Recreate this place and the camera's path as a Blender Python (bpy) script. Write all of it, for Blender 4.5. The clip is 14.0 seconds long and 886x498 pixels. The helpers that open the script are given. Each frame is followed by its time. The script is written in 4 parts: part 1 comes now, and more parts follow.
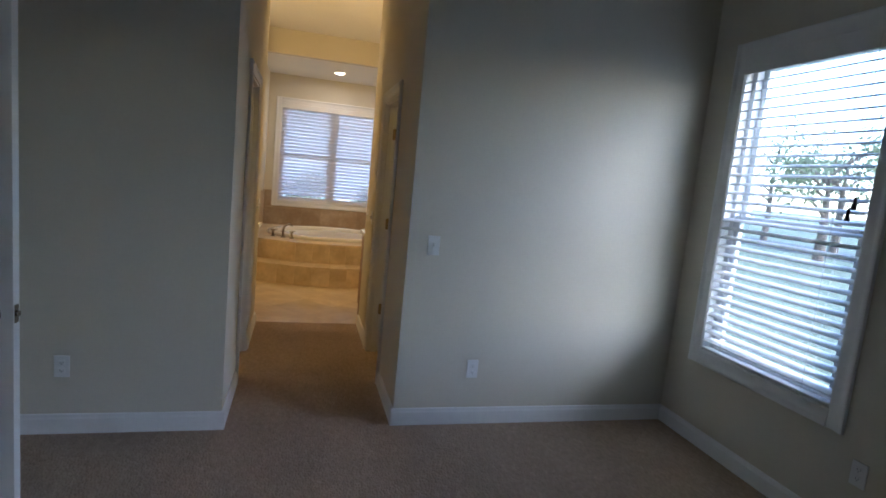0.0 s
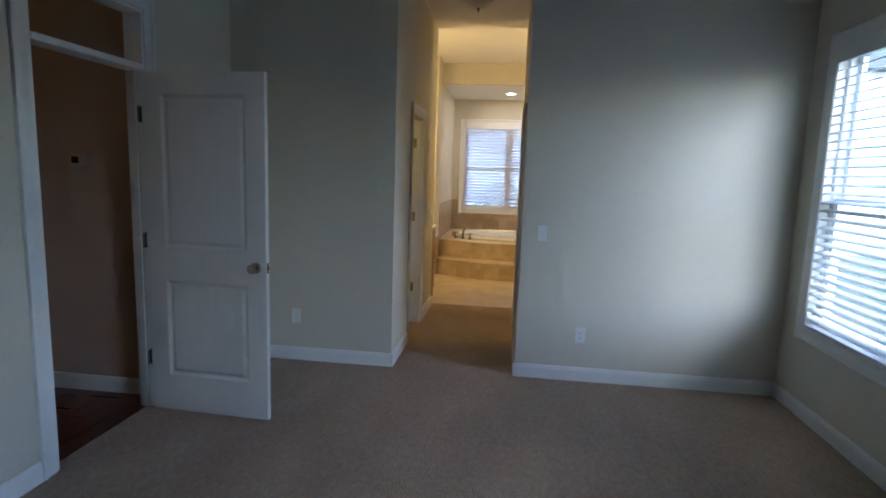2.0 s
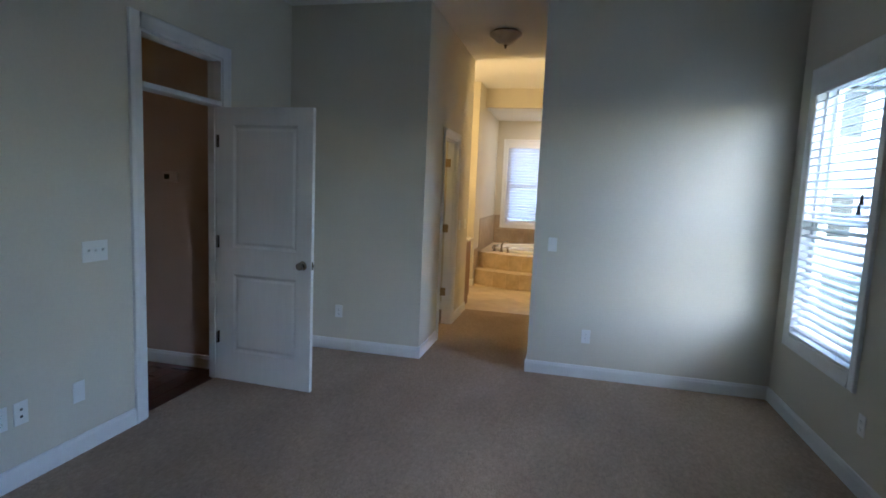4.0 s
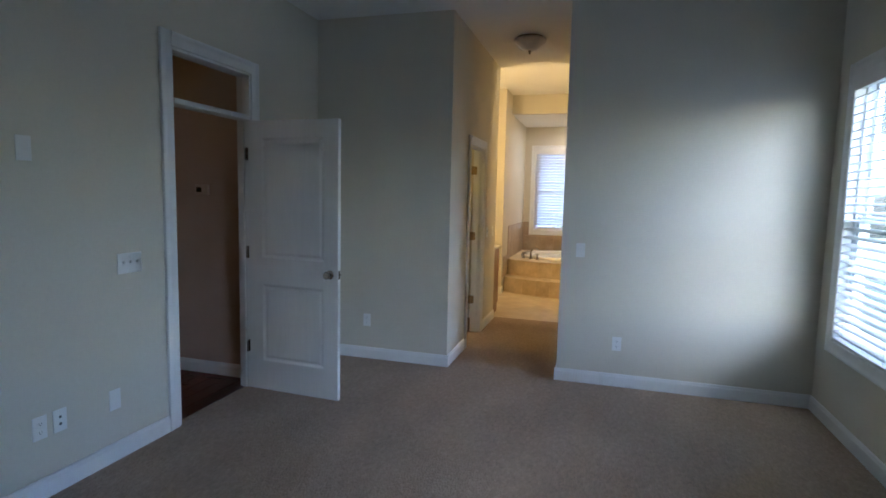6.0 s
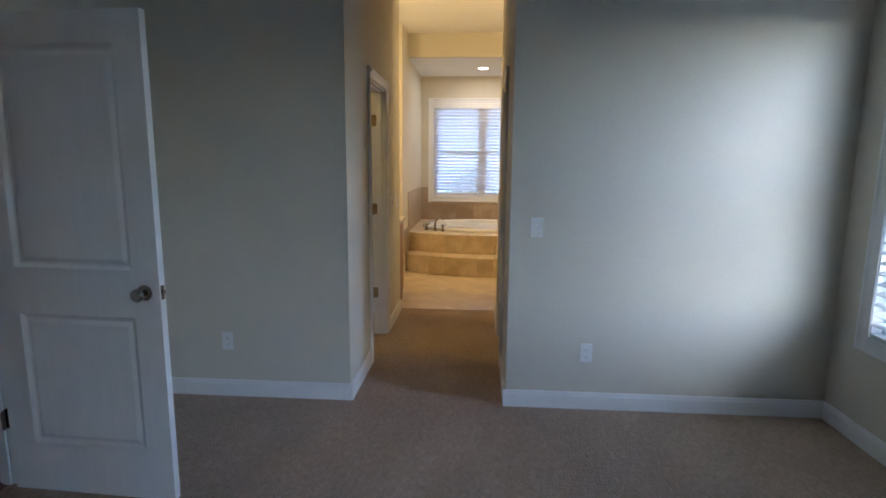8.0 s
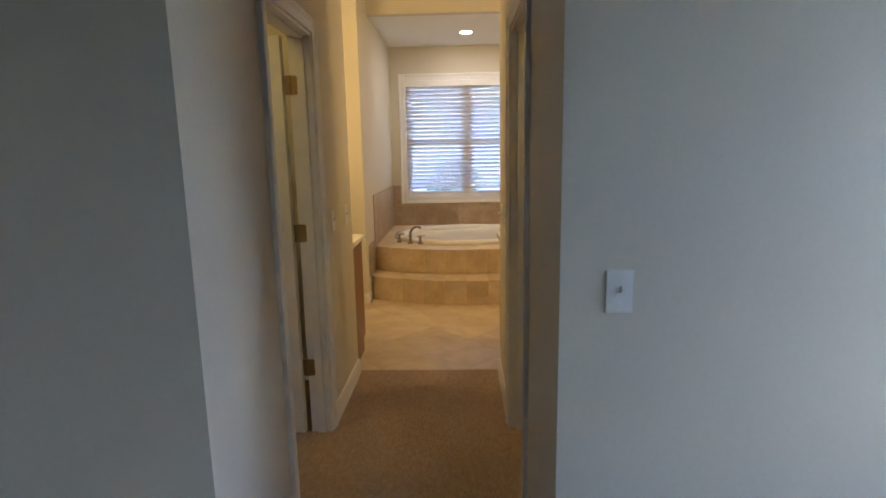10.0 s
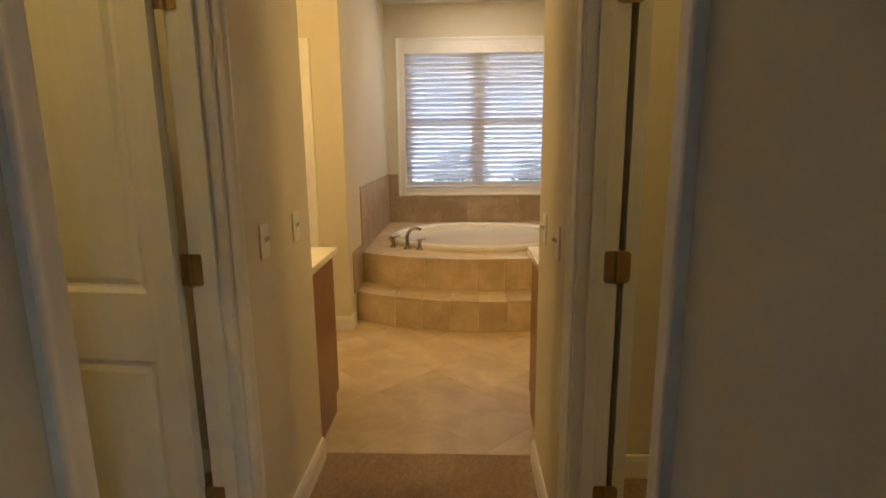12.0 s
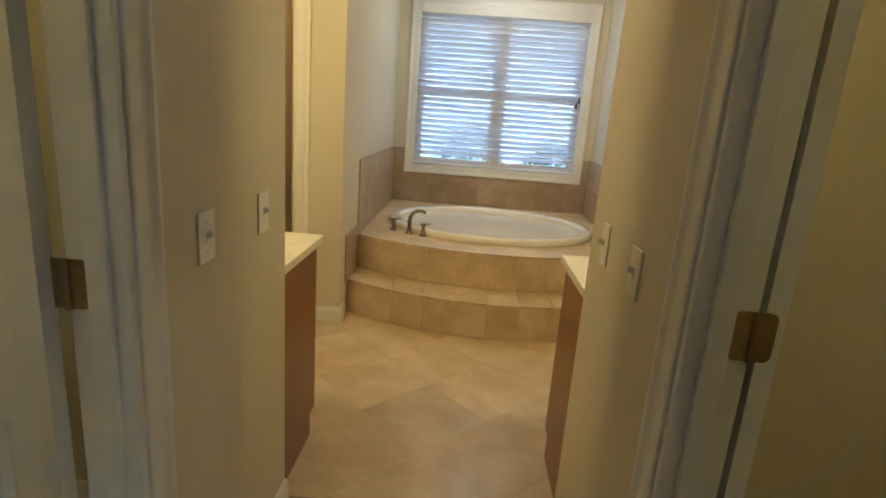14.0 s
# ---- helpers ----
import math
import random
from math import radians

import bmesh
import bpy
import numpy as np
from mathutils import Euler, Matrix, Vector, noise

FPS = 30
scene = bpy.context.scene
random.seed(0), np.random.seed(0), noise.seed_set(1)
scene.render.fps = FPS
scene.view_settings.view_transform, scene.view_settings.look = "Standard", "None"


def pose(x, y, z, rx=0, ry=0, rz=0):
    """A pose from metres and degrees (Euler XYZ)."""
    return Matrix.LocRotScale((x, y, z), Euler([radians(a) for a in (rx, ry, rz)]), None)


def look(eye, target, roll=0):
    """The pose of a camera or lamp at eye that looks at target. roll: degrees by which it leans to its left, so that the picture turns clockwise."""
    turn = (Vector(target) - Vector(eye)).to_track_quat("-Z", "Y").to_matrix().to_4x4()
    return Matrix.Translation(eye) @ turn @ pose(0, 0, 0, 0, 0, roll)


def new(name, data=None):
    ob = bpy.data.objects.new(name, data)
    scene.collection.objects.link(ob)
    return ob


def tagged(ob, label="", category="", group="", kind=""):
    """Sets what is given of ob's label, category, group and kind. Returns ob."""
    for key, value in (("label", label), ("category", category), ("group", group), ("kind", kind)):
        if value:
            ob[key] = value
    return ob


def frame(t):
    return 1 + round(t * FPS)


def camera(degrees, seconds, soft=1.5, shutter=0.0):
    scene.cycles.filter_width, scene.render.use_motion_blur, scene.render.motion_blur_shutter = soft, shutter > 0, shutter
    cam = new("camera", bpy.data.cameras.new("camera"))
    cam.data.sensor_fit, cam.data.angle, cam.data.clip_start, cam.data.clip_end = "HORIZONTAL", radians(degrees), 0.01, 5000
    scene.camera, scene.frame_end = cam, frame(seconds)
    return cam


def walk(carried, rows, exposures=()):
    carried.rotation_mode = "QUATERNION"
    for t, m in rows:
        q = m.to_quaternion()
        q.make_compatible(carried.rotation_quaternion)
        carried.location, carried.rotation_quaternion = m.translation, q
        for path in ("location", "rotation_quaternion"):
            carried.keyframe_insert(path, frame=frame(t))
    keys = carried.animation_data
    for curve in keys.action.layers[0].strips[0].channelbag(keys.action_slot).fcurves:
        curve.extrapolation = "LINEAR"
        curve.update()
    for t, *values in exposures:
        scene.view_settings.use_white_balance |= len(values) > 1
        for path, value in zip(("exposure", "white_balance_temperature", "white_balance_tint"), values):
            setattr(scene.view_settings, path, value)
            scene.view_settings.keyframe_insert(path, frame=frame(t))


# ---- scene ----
cam = camera(78.6, 14.0, soft=1.7)
PATH = [
    (0, (0.35, -3.067, 1.509), (0.87, -1.153, 1.25), 5.6),
    (0.5, (0.415, -3.35, 1.519), (0.584, -1.377, 1.243), 4.2),
    (1, (0.58, -3.618, 1.525), (0.491, -1.636, 1.277), 4.8),
    (1.5, (0.726, -3.852, 1.525), (0.62, -1.867, 1.3), 3.8),
    (2, (0.873, -4.05, 1.527), (0.636, -2.083, 1.251), 1.9),
    (2.5, (1.055, -4.235, 1.527), (0.59, -2.308, 1.261), 3.9),
    (3, (1.128, -4.385, 1.545), (0.682, -2.447, 1.331), 3.5),
    (3.2, (1.154, -4.447, 1.54), (0.731, -2.508, 1.294), 3.1),
    (5.3, (1.323, -4.639, 1.55), (0.812, -2.714, 1.368), 1.6),
    (5.5, (1.31, -4.635, 1.55), (0.794, -2.712, 1.365), 1.9),
    (6, (1.286, -4.575, 1.535), (0.726, -2.666, 1.338), 1.3),
    (6.5, (1.124, -4.338, 1.526), (0.655, -2.406, 1.308), 1.6),
    (7, (1.021, -4.044, 1.488), (0.703, -2.096, 1.168), 1.9),
    (7.5, (0.913, -3.622, 1.502), (0.616, -1.671, 1.18), 1.5),
    (8, (0.788, -3.182, 1.489), (0.656, -1.212, 1.17), 0.5),
    (8.2, (0.757, -2.996, 1.496), (0.681, -1.023, 1.179), -0.5),
    (10.3, (0.695, -1.15, 1.46), (0.629, 0.816, 1.098), -1.1),
    (10.5, (0.677, -1.001, 1.451), (0.604, 0.961, 1.07), -0.5),
    (11, (0.645, -0.659, 1.456), (0.686, 1.306, 1.083), 2.2),
    (11.5, (0.650, -0.347, 1.445), (0.665, 1.616, 1.062), 2.3),
    (11.8, (0.659, -0.189, 1.445), (0.583, 1.773, 1.069), -0.5),
    (12, (0.656, -0.121, 1.438), (0.577, 1.838, 1.043), -0.6),
    (12.5, (0.596, 0.111, 1.439), (0.535, 2.065, 1.017), 1.6),
    (13, (0.594, 0.312, 1.430), (0.614, 2.264, 0.991), 2.2),
    (13.3, (0.606, 0.385, 1.427), (0.637, 2.336, 0.986), 2.7),
    (13.5, (0.602, 0.414, 1.425), (0.647, 2.364, 0.982), 2.9),
    (14, (0.566, 0.457, 1.422), (0.500, 2.396, 0.937), 4.3),
]
EXPOSURES = [(0.0, 4.22, 5400, 17), (0.5, 4.27, 5350, 15), (1.0, 4.31, 5350, 14), (2.0, 4.5, 5220, 13), (2.5, 4.55, 5190, 13), (3.0, 4.72, 5190, 13), (6.5, 4.77, 5230, 14),
             (8.2, 4.63, 5220, 15), (10.3, 4.45, 5480, 17), (11.5, 4.47, 6150, 20), (12.0, 4.43, 6150, 14), (12.5, 4.45, 5620, 8), (13.0, 4.47, 5200, 4), (14.0, 4.47, 5000, 4)]
walk(cam, [(t, look(eye, target, roll)) for t, eye, target, roll in PATH], EXPOSURES)

# ---- world and large lights ----
world = bpy.data.worlds.new("overcast_sky")
world.use_nodes = True
scene.world = world
wn = world.node_tree.nodes
sky = wn.new("ShaderNodeTexSky")
sky.sky_type, sky.sun_disc = "NISHITA", False
sky.sun_elevation, sky.sun_rotation = radians(37), radians(137)
sky.dust_density, sky.air_density = 1.0, 1.0
wn["Background"].inputs["Strength"].default_value = 0.078
world.node_tree.links.new(sky.outputs[0], wn["Background"].inputs["Color"])
sun = new("sun", bpy.data.lights.new("sun", "SUN"))
sun.data.energy, sun.data.angle, sun.data.color = 0.12, radians(36), (0.58, 0.80, 1.0)
sun.rotation_euler = (radians(53), 0, radians(43))


def lamp(name, kind, energy, colour, m, size=0.1, size_y=None):
    ob = new(name, bpy.data.lights.new(name, kind))
    ob.data.energy, ob.data.color = energy, colour
    if kind == "AREA":
        ob.data.size = size
        if size_y:
            ob.data.shape, ob.data.size_y = "RECTANGLE", size_y
    else:
        ob.data.shadow_soft_size = size
    ob.matrix_world = m
    return ob


WARM = (1.0, 0.62, 0.195)
lamp("vanity_bulb_light_w", "POINT", 1.18, WARM, pose(-0.62, 2.36, 2.13), 0.07)
lamp("vanity_bulb_light_e", "POINT", 1.10, WARM, pose(1.60, 2.36, 2.13), 0.07)
lamp("downlight_light", "AREA", 0.5, (1.0, 0.82, 0.60), pose(0.805, 5.32, 2.872), 0.12)
CLOSET = (1.0, 0.65, 0.19)
lamp("closet_light_w", "POINT", 0.52, CLOSET, pose(-0.88, 0.45, 2.98), 0.06)
lamp("closet_light_e", "POINT", 0.54, CLOSET, pose(2.10, 0.95, 2.98), 0.06)
# Unseen fill without a fixture, added to brown the toilet doorway.
lamp("toilet_room_fill", "POINT", 0.46, (1.0, 0.50, 0.16), pose(-0.85, 5.1, 2.75), 0.06)
# Unseen fill without a fixture, added to lift and warm the hall walls.
lamp("hall_fill", "POINT", 0.10, WARM, pose(-2.6, -3.2, 2.85), 0.08)


# ---- materials ----
def mat(name, base, rough=0.6, metal=0.0, fine=(90, 0.06), broad=(2.5, 0.05), bump=(120, 0.08), stretch=(1, 1, 1), sheen=0.0, random_value=0.0, coat=0.0, second=None):
    """A surface with broad and fine variation of its colour and a fine relief."""
    m = bpy.data.materials.new(name)
    m.use_nodes = True
    n, l = m.node_tree.nodes, m.node_tree.links
    p = n["Principled BSDF"]
    p.inputs["Metallic"].default_value = metal
    p.inputs["Coat Weight"].default_value = coat
    p.inputs["Sheen Weight"].default_value = sheen
    tc, mp = n.new("ShaderNodeTexCoord"), n.new("ShaderNodeMapping")
    mp.inputs["Scale"].default_value = stretch
    l.new(tc.outputs["Object"], mp.inputs["Vector"])
    f, b, g = (n.new("ShaderNodeTexNoise") for _ in range(3))
    for node, scale, detail in ((f, fine[0], 3), (b, broad[0], 4), (g, bump[0], 3)):
        node.inputs["Scale"].default_value, node.inputs["Detail"].default_value = scale, detail
        l.new(mp.outputs[0], node.inputs["Vector"])
    value = None
    for node, amount in ((f, fine[1]), (b, broad[1])):
        r = n.new("ShaderNodeMapRange")
        r.inputs["From Min"].default_value, r.inputs["From Max"].default_value = 0.3, 0.7
        r.inputs["To Min"].default_value, r.inputs["To Max"].default_value = 1 - amount, 1 + amount
        l.new(node.outputs["Fac"], r.inputs["Value"])
        if value is None:
            value = r.outputs[0]
        else:
            mu = n.new("ShaderNodeMath")
            mu.operation = "MULTIPLY"
            l.new(value, mu.inputs[0])
            l.new(r.outputs[0], mu.inputs[1])
            value = mu.outputs[0]
    if random_value:
        oi, r, mu = n.new("ShaderNodeObjectInfo"), n.new("ShaderNodeMapRange"), n.new("ShaderNodeMath")
        r.inputs["To Min"].default_value, r.inputs["To Max"].default_value = 1 - random_value, 1 + random_value
        mu.operation = "MULTIPLY"
        l.new(oi.outputs["Random"], r.inputs["Value"])
        l.new(value, mu.inputs[0])
        l.new(r.outputs[0], mu.inputs[1])
        value = mu.outputs[0]
    hsv = n.new("ShaderNodeHueSaturation")
    hsv.inputs["Color"].default_value = (*base, 1)
    if second:                                  # clouds of another tone, broken up and drawn out
        c, w, r, mx = n.new("ShaderNodeTexNoise"), n.new("ShaderNodeMapping"), n.new("ShaderNodeMapRange"), n.new("ShaderNodeMix")
        c.inputs["Scale"].default_value, c.inputs["Detail"].default_value, c.inputs["Distortion"].default_value = 3.4, 3.5, 0.7
        w.inputs["Scale"].default_value, w.inputs["Rotation"].default_value = (1.0, 1.35, 1.2), (0.2, 0.3, 0.9)
        off = n.new("ShaderNodeVectorMath")
        oi = n.new("ShaderNodeObjectInfo")
        sc = n.new("ShaderNodeMath")
        sc.operation, sc.inputs[1].default_value = "MULTIPLY", 37.0
        l.new(oi.outputs["Random"], sc.inputs[0])
        l.new(tc.outputs["Object"], w.inputs["Vector"])
        l.new(w.outputs[0], off.inputs[0])
        l.new(sc.outputs[0], off.inputs[1])
        l.new(off.outputs[0], c.inputs["Vector"])
        r.inputs["From Min"].default_value, r.inputs["From Max"].default_value = 0.38, 0.66
        l.new(c.outputs["Fac"], r.inputs["Value"])
        mx.data_type = "RGBA"
        l.new(r.outputs[0], mx.inputs["Factor"])
        mx.inputs[6].default_value, mx.inputs[7].default_value = (*base, 1), (*second, 1)
        l.new(mx.outputs[2], hsv.inputs["Color"])
    l.new(value, hsv.inputs["Value"])
    l.new(hsv.outputs[0], p.inputs["Base Color"])
    rr = n.new("ShaderNodeMapRange")
    rr.inputs["To Min"].default_value, rr.inputs["To Max"].default_value = max(rough - 0.08, 0.03), min(rough + 0.08, 1)
    l.new(b.outputs["Fac"], rr.inputs["Value"])
    l.new(rr.outputs[0], p.inputs["Roughness"])
    bp = n.new("ShaderNodeBump")
    bp.inputs["Strength"].default_value, bp.inputs["Distance"].default_value = bump[1], 0.01
    l.new(g.outputs["Fac"], bp.inputs["Height"])
    l.new(bp.outputs[0], p.inputs["Normal"])
    return m


def glow(name, colour, strength):
    m = bpy.data.materials.new(name)
    m.use_nodes = True
    p = m.node_tree.nodes["Principled BSDF"]
    p.inputs["Base Color"].default_value = (0.8, 0.8, 0.8, 1)
    p.inputs["Emission Color"].default_value, p.inputs["Emission Strength"].default_value = (*colour, 1), strength
    return m


def glass(name):
    m = bpy.data.materials.new(name)
    m.use_nodes = True
    n, l = m.node_tree.nodes, m.node_tree.links
    out, t, g, x = n["Material Output"], n.new("ShaderNodeBsdfTransparent"), n.new("ShaderNodeBsdfGlossy"), n.new("ShaderNodeMixShader")
    n.remove(n["Principled BSDF"])
    t.inputs["Color"].default_value = (0.96, 0.98, 0.975, 1)
    g.inputs["Roughness"].default_value = 0.02
    x.inputs[0].default_value = 0.04
    l.new(t.outputs[0], x.inputs[1])
    l.new(g.outputs[0], x.inputs[2])
    l.new(x.outputs[0], out.inputs["Surface"])
    return m


def thin(m, colour, share):
    """Lets part of the light through a thin leaf or slat."""
    n, l = m.node_tree.nodes, m.node_tree.links
    t, x = n.new("ShaderNodeBsdfTranslucent"), n.new("ShaderNodeMixShader")
    t.inputs["Color"].default_value, x.inputs[0].default_value = (*colour, 1), share
    l.new(n["Principled BSDF"].outputs[0], x.inputs[1])
    l.new(t.outputs[0], x.inputs[2])
    l.new(x.outputs[0], n["Material Output"].inputs["Surface"])


def carpet(name, base):
    """Cut pile: tufts a few millimetres wide, each of its own shade, in soft tracks left by feet and vacuum."""
    m = bpy.data.materials.new(name)
    m.use_nodes = True
    n, l = m.node_tree.nodes, m.node_tree.links
    p = n["Principled BSDF"]
    p.inputs["Roughness"].default_value, p.inputs["Sheen Weight"].default_value = 1.0, 0.04
    p.inputs["Specular IOR Level"].default_value = 0.1
    tc, mp = n.new("ShaderNodeTexCoord"), n.new("ShaderNodeMapping")
    mp.inputs["Rotation"].default_value, mp.inputs["Scale"].default_value = (0, 0, 0.35), (1.0, 0.55, 1.0)
    l.new(tc.outputs["Object"], mp.inputs["Vector"])
    tuft, blotch, track = n.new("ShaderNodeTexVoronoi"), n.new("ShaderNodeTexNoise"), n.new("ShaderNodeTexNoise")
    tuft.inputs["Scale"].default_value = 105
    blotch.inputs["Scale"].default_value, blotch.inputs["Detail"].default_value = 38, 4
    track.inputs["Scale"].default_value, track.inputs["Detail"].default_value = 2.2, 3
    for node in (tuft, blotch, track):
        l.new(mp.outputs[0], node.inputs["Vector"])
    value = None
    for socket, low, high in ((tuft.outputs["Color"], 0.88, 1.12), (blotch.outputs["Fac"], 0.90, 1.10), (track.outputs["Fac"], 0.90, 1.10)):
        r = n.new("ShaderNodeMapRange")
        r.inputs["From Min"].default_value, r.inputs["From Max"].default_value = (0.0, 1.0) if value is None else (0.3, 0.7)
        r.inputs["To Min"].default_value, r.inputs["To Max"].default_value = low, high
        l.new(socket, r.inputs["Value"])
        if value is None:
            value = r.outputs[0]
        else:
            mu = n.new("ShaderNodeMath")
            mu.operation = "MULTIPLY"
            l.new(value, mu.inputs[0])
            l.new(r.outputs[0], mu.inputs[1])
            value = mu.outputs[0]
    hsv = n.new("ShaderNodeHueSaturation")
    hsv.inputs["Color"].default_value = (*base, 1)
    l.new(value, hsv.inputs["Value"])
    l.new(hsv.outputs[0], p.inputs["Base Color"])
    bp = n.new("ShaderNodeBump")
    bp.inputs["Strength"].default_value, bp.inputs["Distance"].default_value = 0.8, 0.008
    bp.invert = True
    l.new(tuft.outputs["Distance"], bp.inputs["Height"])
    l.new(bp.outputs[0], p.inputs["Normal"])
    return m


PAINT = mat("cream_wall_paint", (0.66, 0.62, 0.515), 0.75, fine=(60, 0.015), broad=(1.3, 0.03), bump=(190, 0.045))
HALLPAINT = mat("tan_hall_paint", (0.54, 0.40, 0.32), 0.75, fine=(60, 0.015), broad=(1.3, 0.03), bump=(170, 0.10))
CEILING = mat("white_ceiling_paint", (0.83, 0.82, 0.79), 0.9, fine=(60, 0.02), broad=(1.2, 0.03), bump=(90, 0.15))
TRIM = mat("white_semigloss_trim", (0.80, 0.80, 0.79), 0.48, fine=(30, 0.015), broad=(2, 0.03), bump=(60, 0.02))
DOOR = mat("white_moulded_door", (0.80, 0.80, 0.79), 0.42, fine=(50, 0.02), broad=(2, 0.03), bump=(160, 0.05), stretch=(1, 1, 0.08))
CARPET = carpet("taupe_cut_pile_carpet", (0.39, 0.29, 0.208))
WOOD = mat("dark_hall_floorboards", (0.085, 0.021, 0.011), 0.30, fine=(12, 0.35), broad=(2, 0.2), bump=(40, 0.05), stretch=(1, 8, 1), random_value=0.3)
TILE = mat("beige_travertine_tile", (0.55, 0.425, 0.25), 0.34, fine=(24, 0.06), broad=(4.5, 0.10), bump=(45, 0.04), random_value=0.08, second=(0.68, 0.56, 0.38))
FLOORTILE = mat("mottled_travertine_floor_tile", (0.52, 0.40, 0.235), 0.30, fine=(20, 0.04), broad=(3.6, 0.08), bump=(45, 0.03), random_value=0.10, second=(0.62, 0.51, 0.33))
FLOORGROUT = mat("beige_floor_grout", (0.57, 0.45, 0.28), 0.8, fine=(150, 0.1), bump=(200, 0.2))
GROUT = mat("sand_grout", (0.66, 0.54, 0.36), 0.9, fine=(150, 0.1), bump=(200, 0.3))
TAUPEGROUT = mat("taupe_grout", (0.40, 0.31, 0.22), 0.85, fine=(150, 0.1), bump=(200, 0.2))
WALLTILE = mat("taupe_wall_tile", (0.38, 0.285, 0.19), 0.33, fine=(28, 0.08), broad=(5, 0.10), bump=(45, 0.05), random_value=0.06, second=(0.46, 0.37, 0.27))
CABINET = mat("cherry_stained_wood", (0.20, 0.075, 0.022), 0.36, fine=(14, 0.11), broad=(3, 0.12), bump=(50, 0.04), stretch=(5, 5, 0.5), coat=0.15)
COUNTER = mat("cream_cultured_marble", (0.86, 0.83, 0.73), 0.22, fine=(20, 0.03), broad=(5, 0.05), bump=(20, 0.01), coat=0.2)
ACRYLIC = mat("white_acrylic", (0.82, 0.80, 0.74), 0.16, fine=(10, 0.01), broad=(2, 0.02), bump=(10, 0.0), coat=0.4)
NICKEL = mat("satin_nickel", (0.36, 0.33, 0.29), 0.24, 1.0, fine=(80, 0.06), broad=(6, 0.08), bump=(120, 0.02))
BRASS = mat("aged_brass_hinge", (0.36, 0.27, 0.15), 0.42, 1.0, fine=(80, 0.08), broad=(10, 0.14), bump=(100, 0.03))
PLATE = mat("white_plastic_plate", (0.80, 0.80, 0.78), 0.35, fine=(40, 0.01), broad=(8, 0.02), bump=(80, 0.01))
BEIGE = mat("beige_plastic", (0.56, 0.44, 0.36), 0.4, fine=(40, 0.01), broad=(8, 0.03), bump=(80, 0.01))
SLOT = mat("dark_slot", (0.03, 0.03, 0.03), 0.6)
RAIL = mat("white_blind_rail", (0.80, 0.80, 0.79), 0.45, fine=(30, 0.02), broad=(3, 0.03), bump=(40, 0.03))
SLAT = mat("white_faux_wood_slat", (0.89, 0.89, 0.88), 0.45, fine=(30, 0.02), broad=(3, 0.03), bump=(40, 0.03), stretch=(0.2, 3, 3))
VANE = mat("translucent_white_vinyl_slat", (0.82, 0.79, 0.75), 0.45, fine=(30, 0.02), broad=(3, 0.03), bump=(40, 0.03), stretch=(0.2, 3, 3))
thin(SLAT, (0.90, 0.89, 0.88), 0.14)
thin(VANE, (0.88, 0.865, 0.89), 0.46)
CORD = mat("white_cord", (0.70, 0.70, 0.67), 0.8)
# Backlit darkness put into the colour; the tassels hang against bright windows.
TASSEL = mat("backlit_dark_tassel", (0.06, 0.05, 0.045), 0.5)
VINYL = mat("white_vinyl_sash", (0.78, 0.79, 0.80), 0.4, fine=(30, 0.01), broad=(2, 0.02), bump=(60, 0.01))
GLASS = glass("window_glass")
FROST = mat("frosted_alabaster_glass", (0.74, 0.70, 0.62), 0.35, fine=(14, 0.05), broad=(8, 0.10), bump=(30, 0.02), coat=0.3)
BULB = glow("lit_bulb", (1.0, 0.70, 0.36), 0.5)
LENS = glow("lit_downlight_lens", (1.0, 0.80, 0.55), 1.2)
SCREEN = mat("grey_display", (0.03, 0.035, 0.03), 0.2)
GRASS = mat("lawn_grass", (0.115, 0.13, 0.07), 0.9, fine=(30, 0.4), broad=(0.3, 0.25), bump=(60, 0.6))
ASPHALT = mat("road_asphalt", (0.06, 0.06, 0.06), 0.9, fine=(60, 0.2), bump=(120, 0.4))
BARK = mat("tree_bark", (0.12, 0.09, 0.065), 0.9, fine=(20, 0.3), bump=(30, 0.6), stretch=(3, 3, 0.6))
LEAF = mat("tree_leaf", (0.12, 0.13, 0.09), 0.7, fine=(4, 0.3), broad=(0.6, 0.3), random_value=0.1)
thin(LEAF, (0.24, 0.28, 0.13), 0.45)
SIDING = mat("grey_siding", (0.40, 0.40, 0.39), 0.7)
SLATE = mat("pale_grey_siding", (0.66, 0.68, 0.70), 0.75, fine=(20, 0.06), broad=(1.5, 0.12))
SHINGLE = mat("roof_shingle", (0.11, 0.10, 0.10), 0.9, fine=(14, 0.3))


# ---- building helpers ----
def box(bm, x0, x1, y0, y1, z0, z1, bevel=0.0, segments=1):
    """Adds a box, with bevelled edges if asked."""
    v = [bm.verts.new((x, y, z)) for x in (x0, x1) for y in (y0, y1) for z in (z0, z1)]
    f = [bm.faces.new([v[i] for i in q]) for q in ((0, 1, 3, 2), (4, 6, 7, 5), (0, 4, 5, 1), (2, 3, 7, 6), (0, 2, 6, 4), (1, 5, 7, 3))]
    if bevel:
        edges = {e for q in f for e in q.edges}
        bmesh.ops.bevel(bm, geom=list(edges), offset=bevel, segments=segments, affect="EDGES", profile=0.6)
    return bm


def boxes(*specs, bevel=0.0, segments=1):
    bm = bmesh.new()
    for s in specs:
        box(bm, *s, bevel=bevel, segments=segments)
    return bm


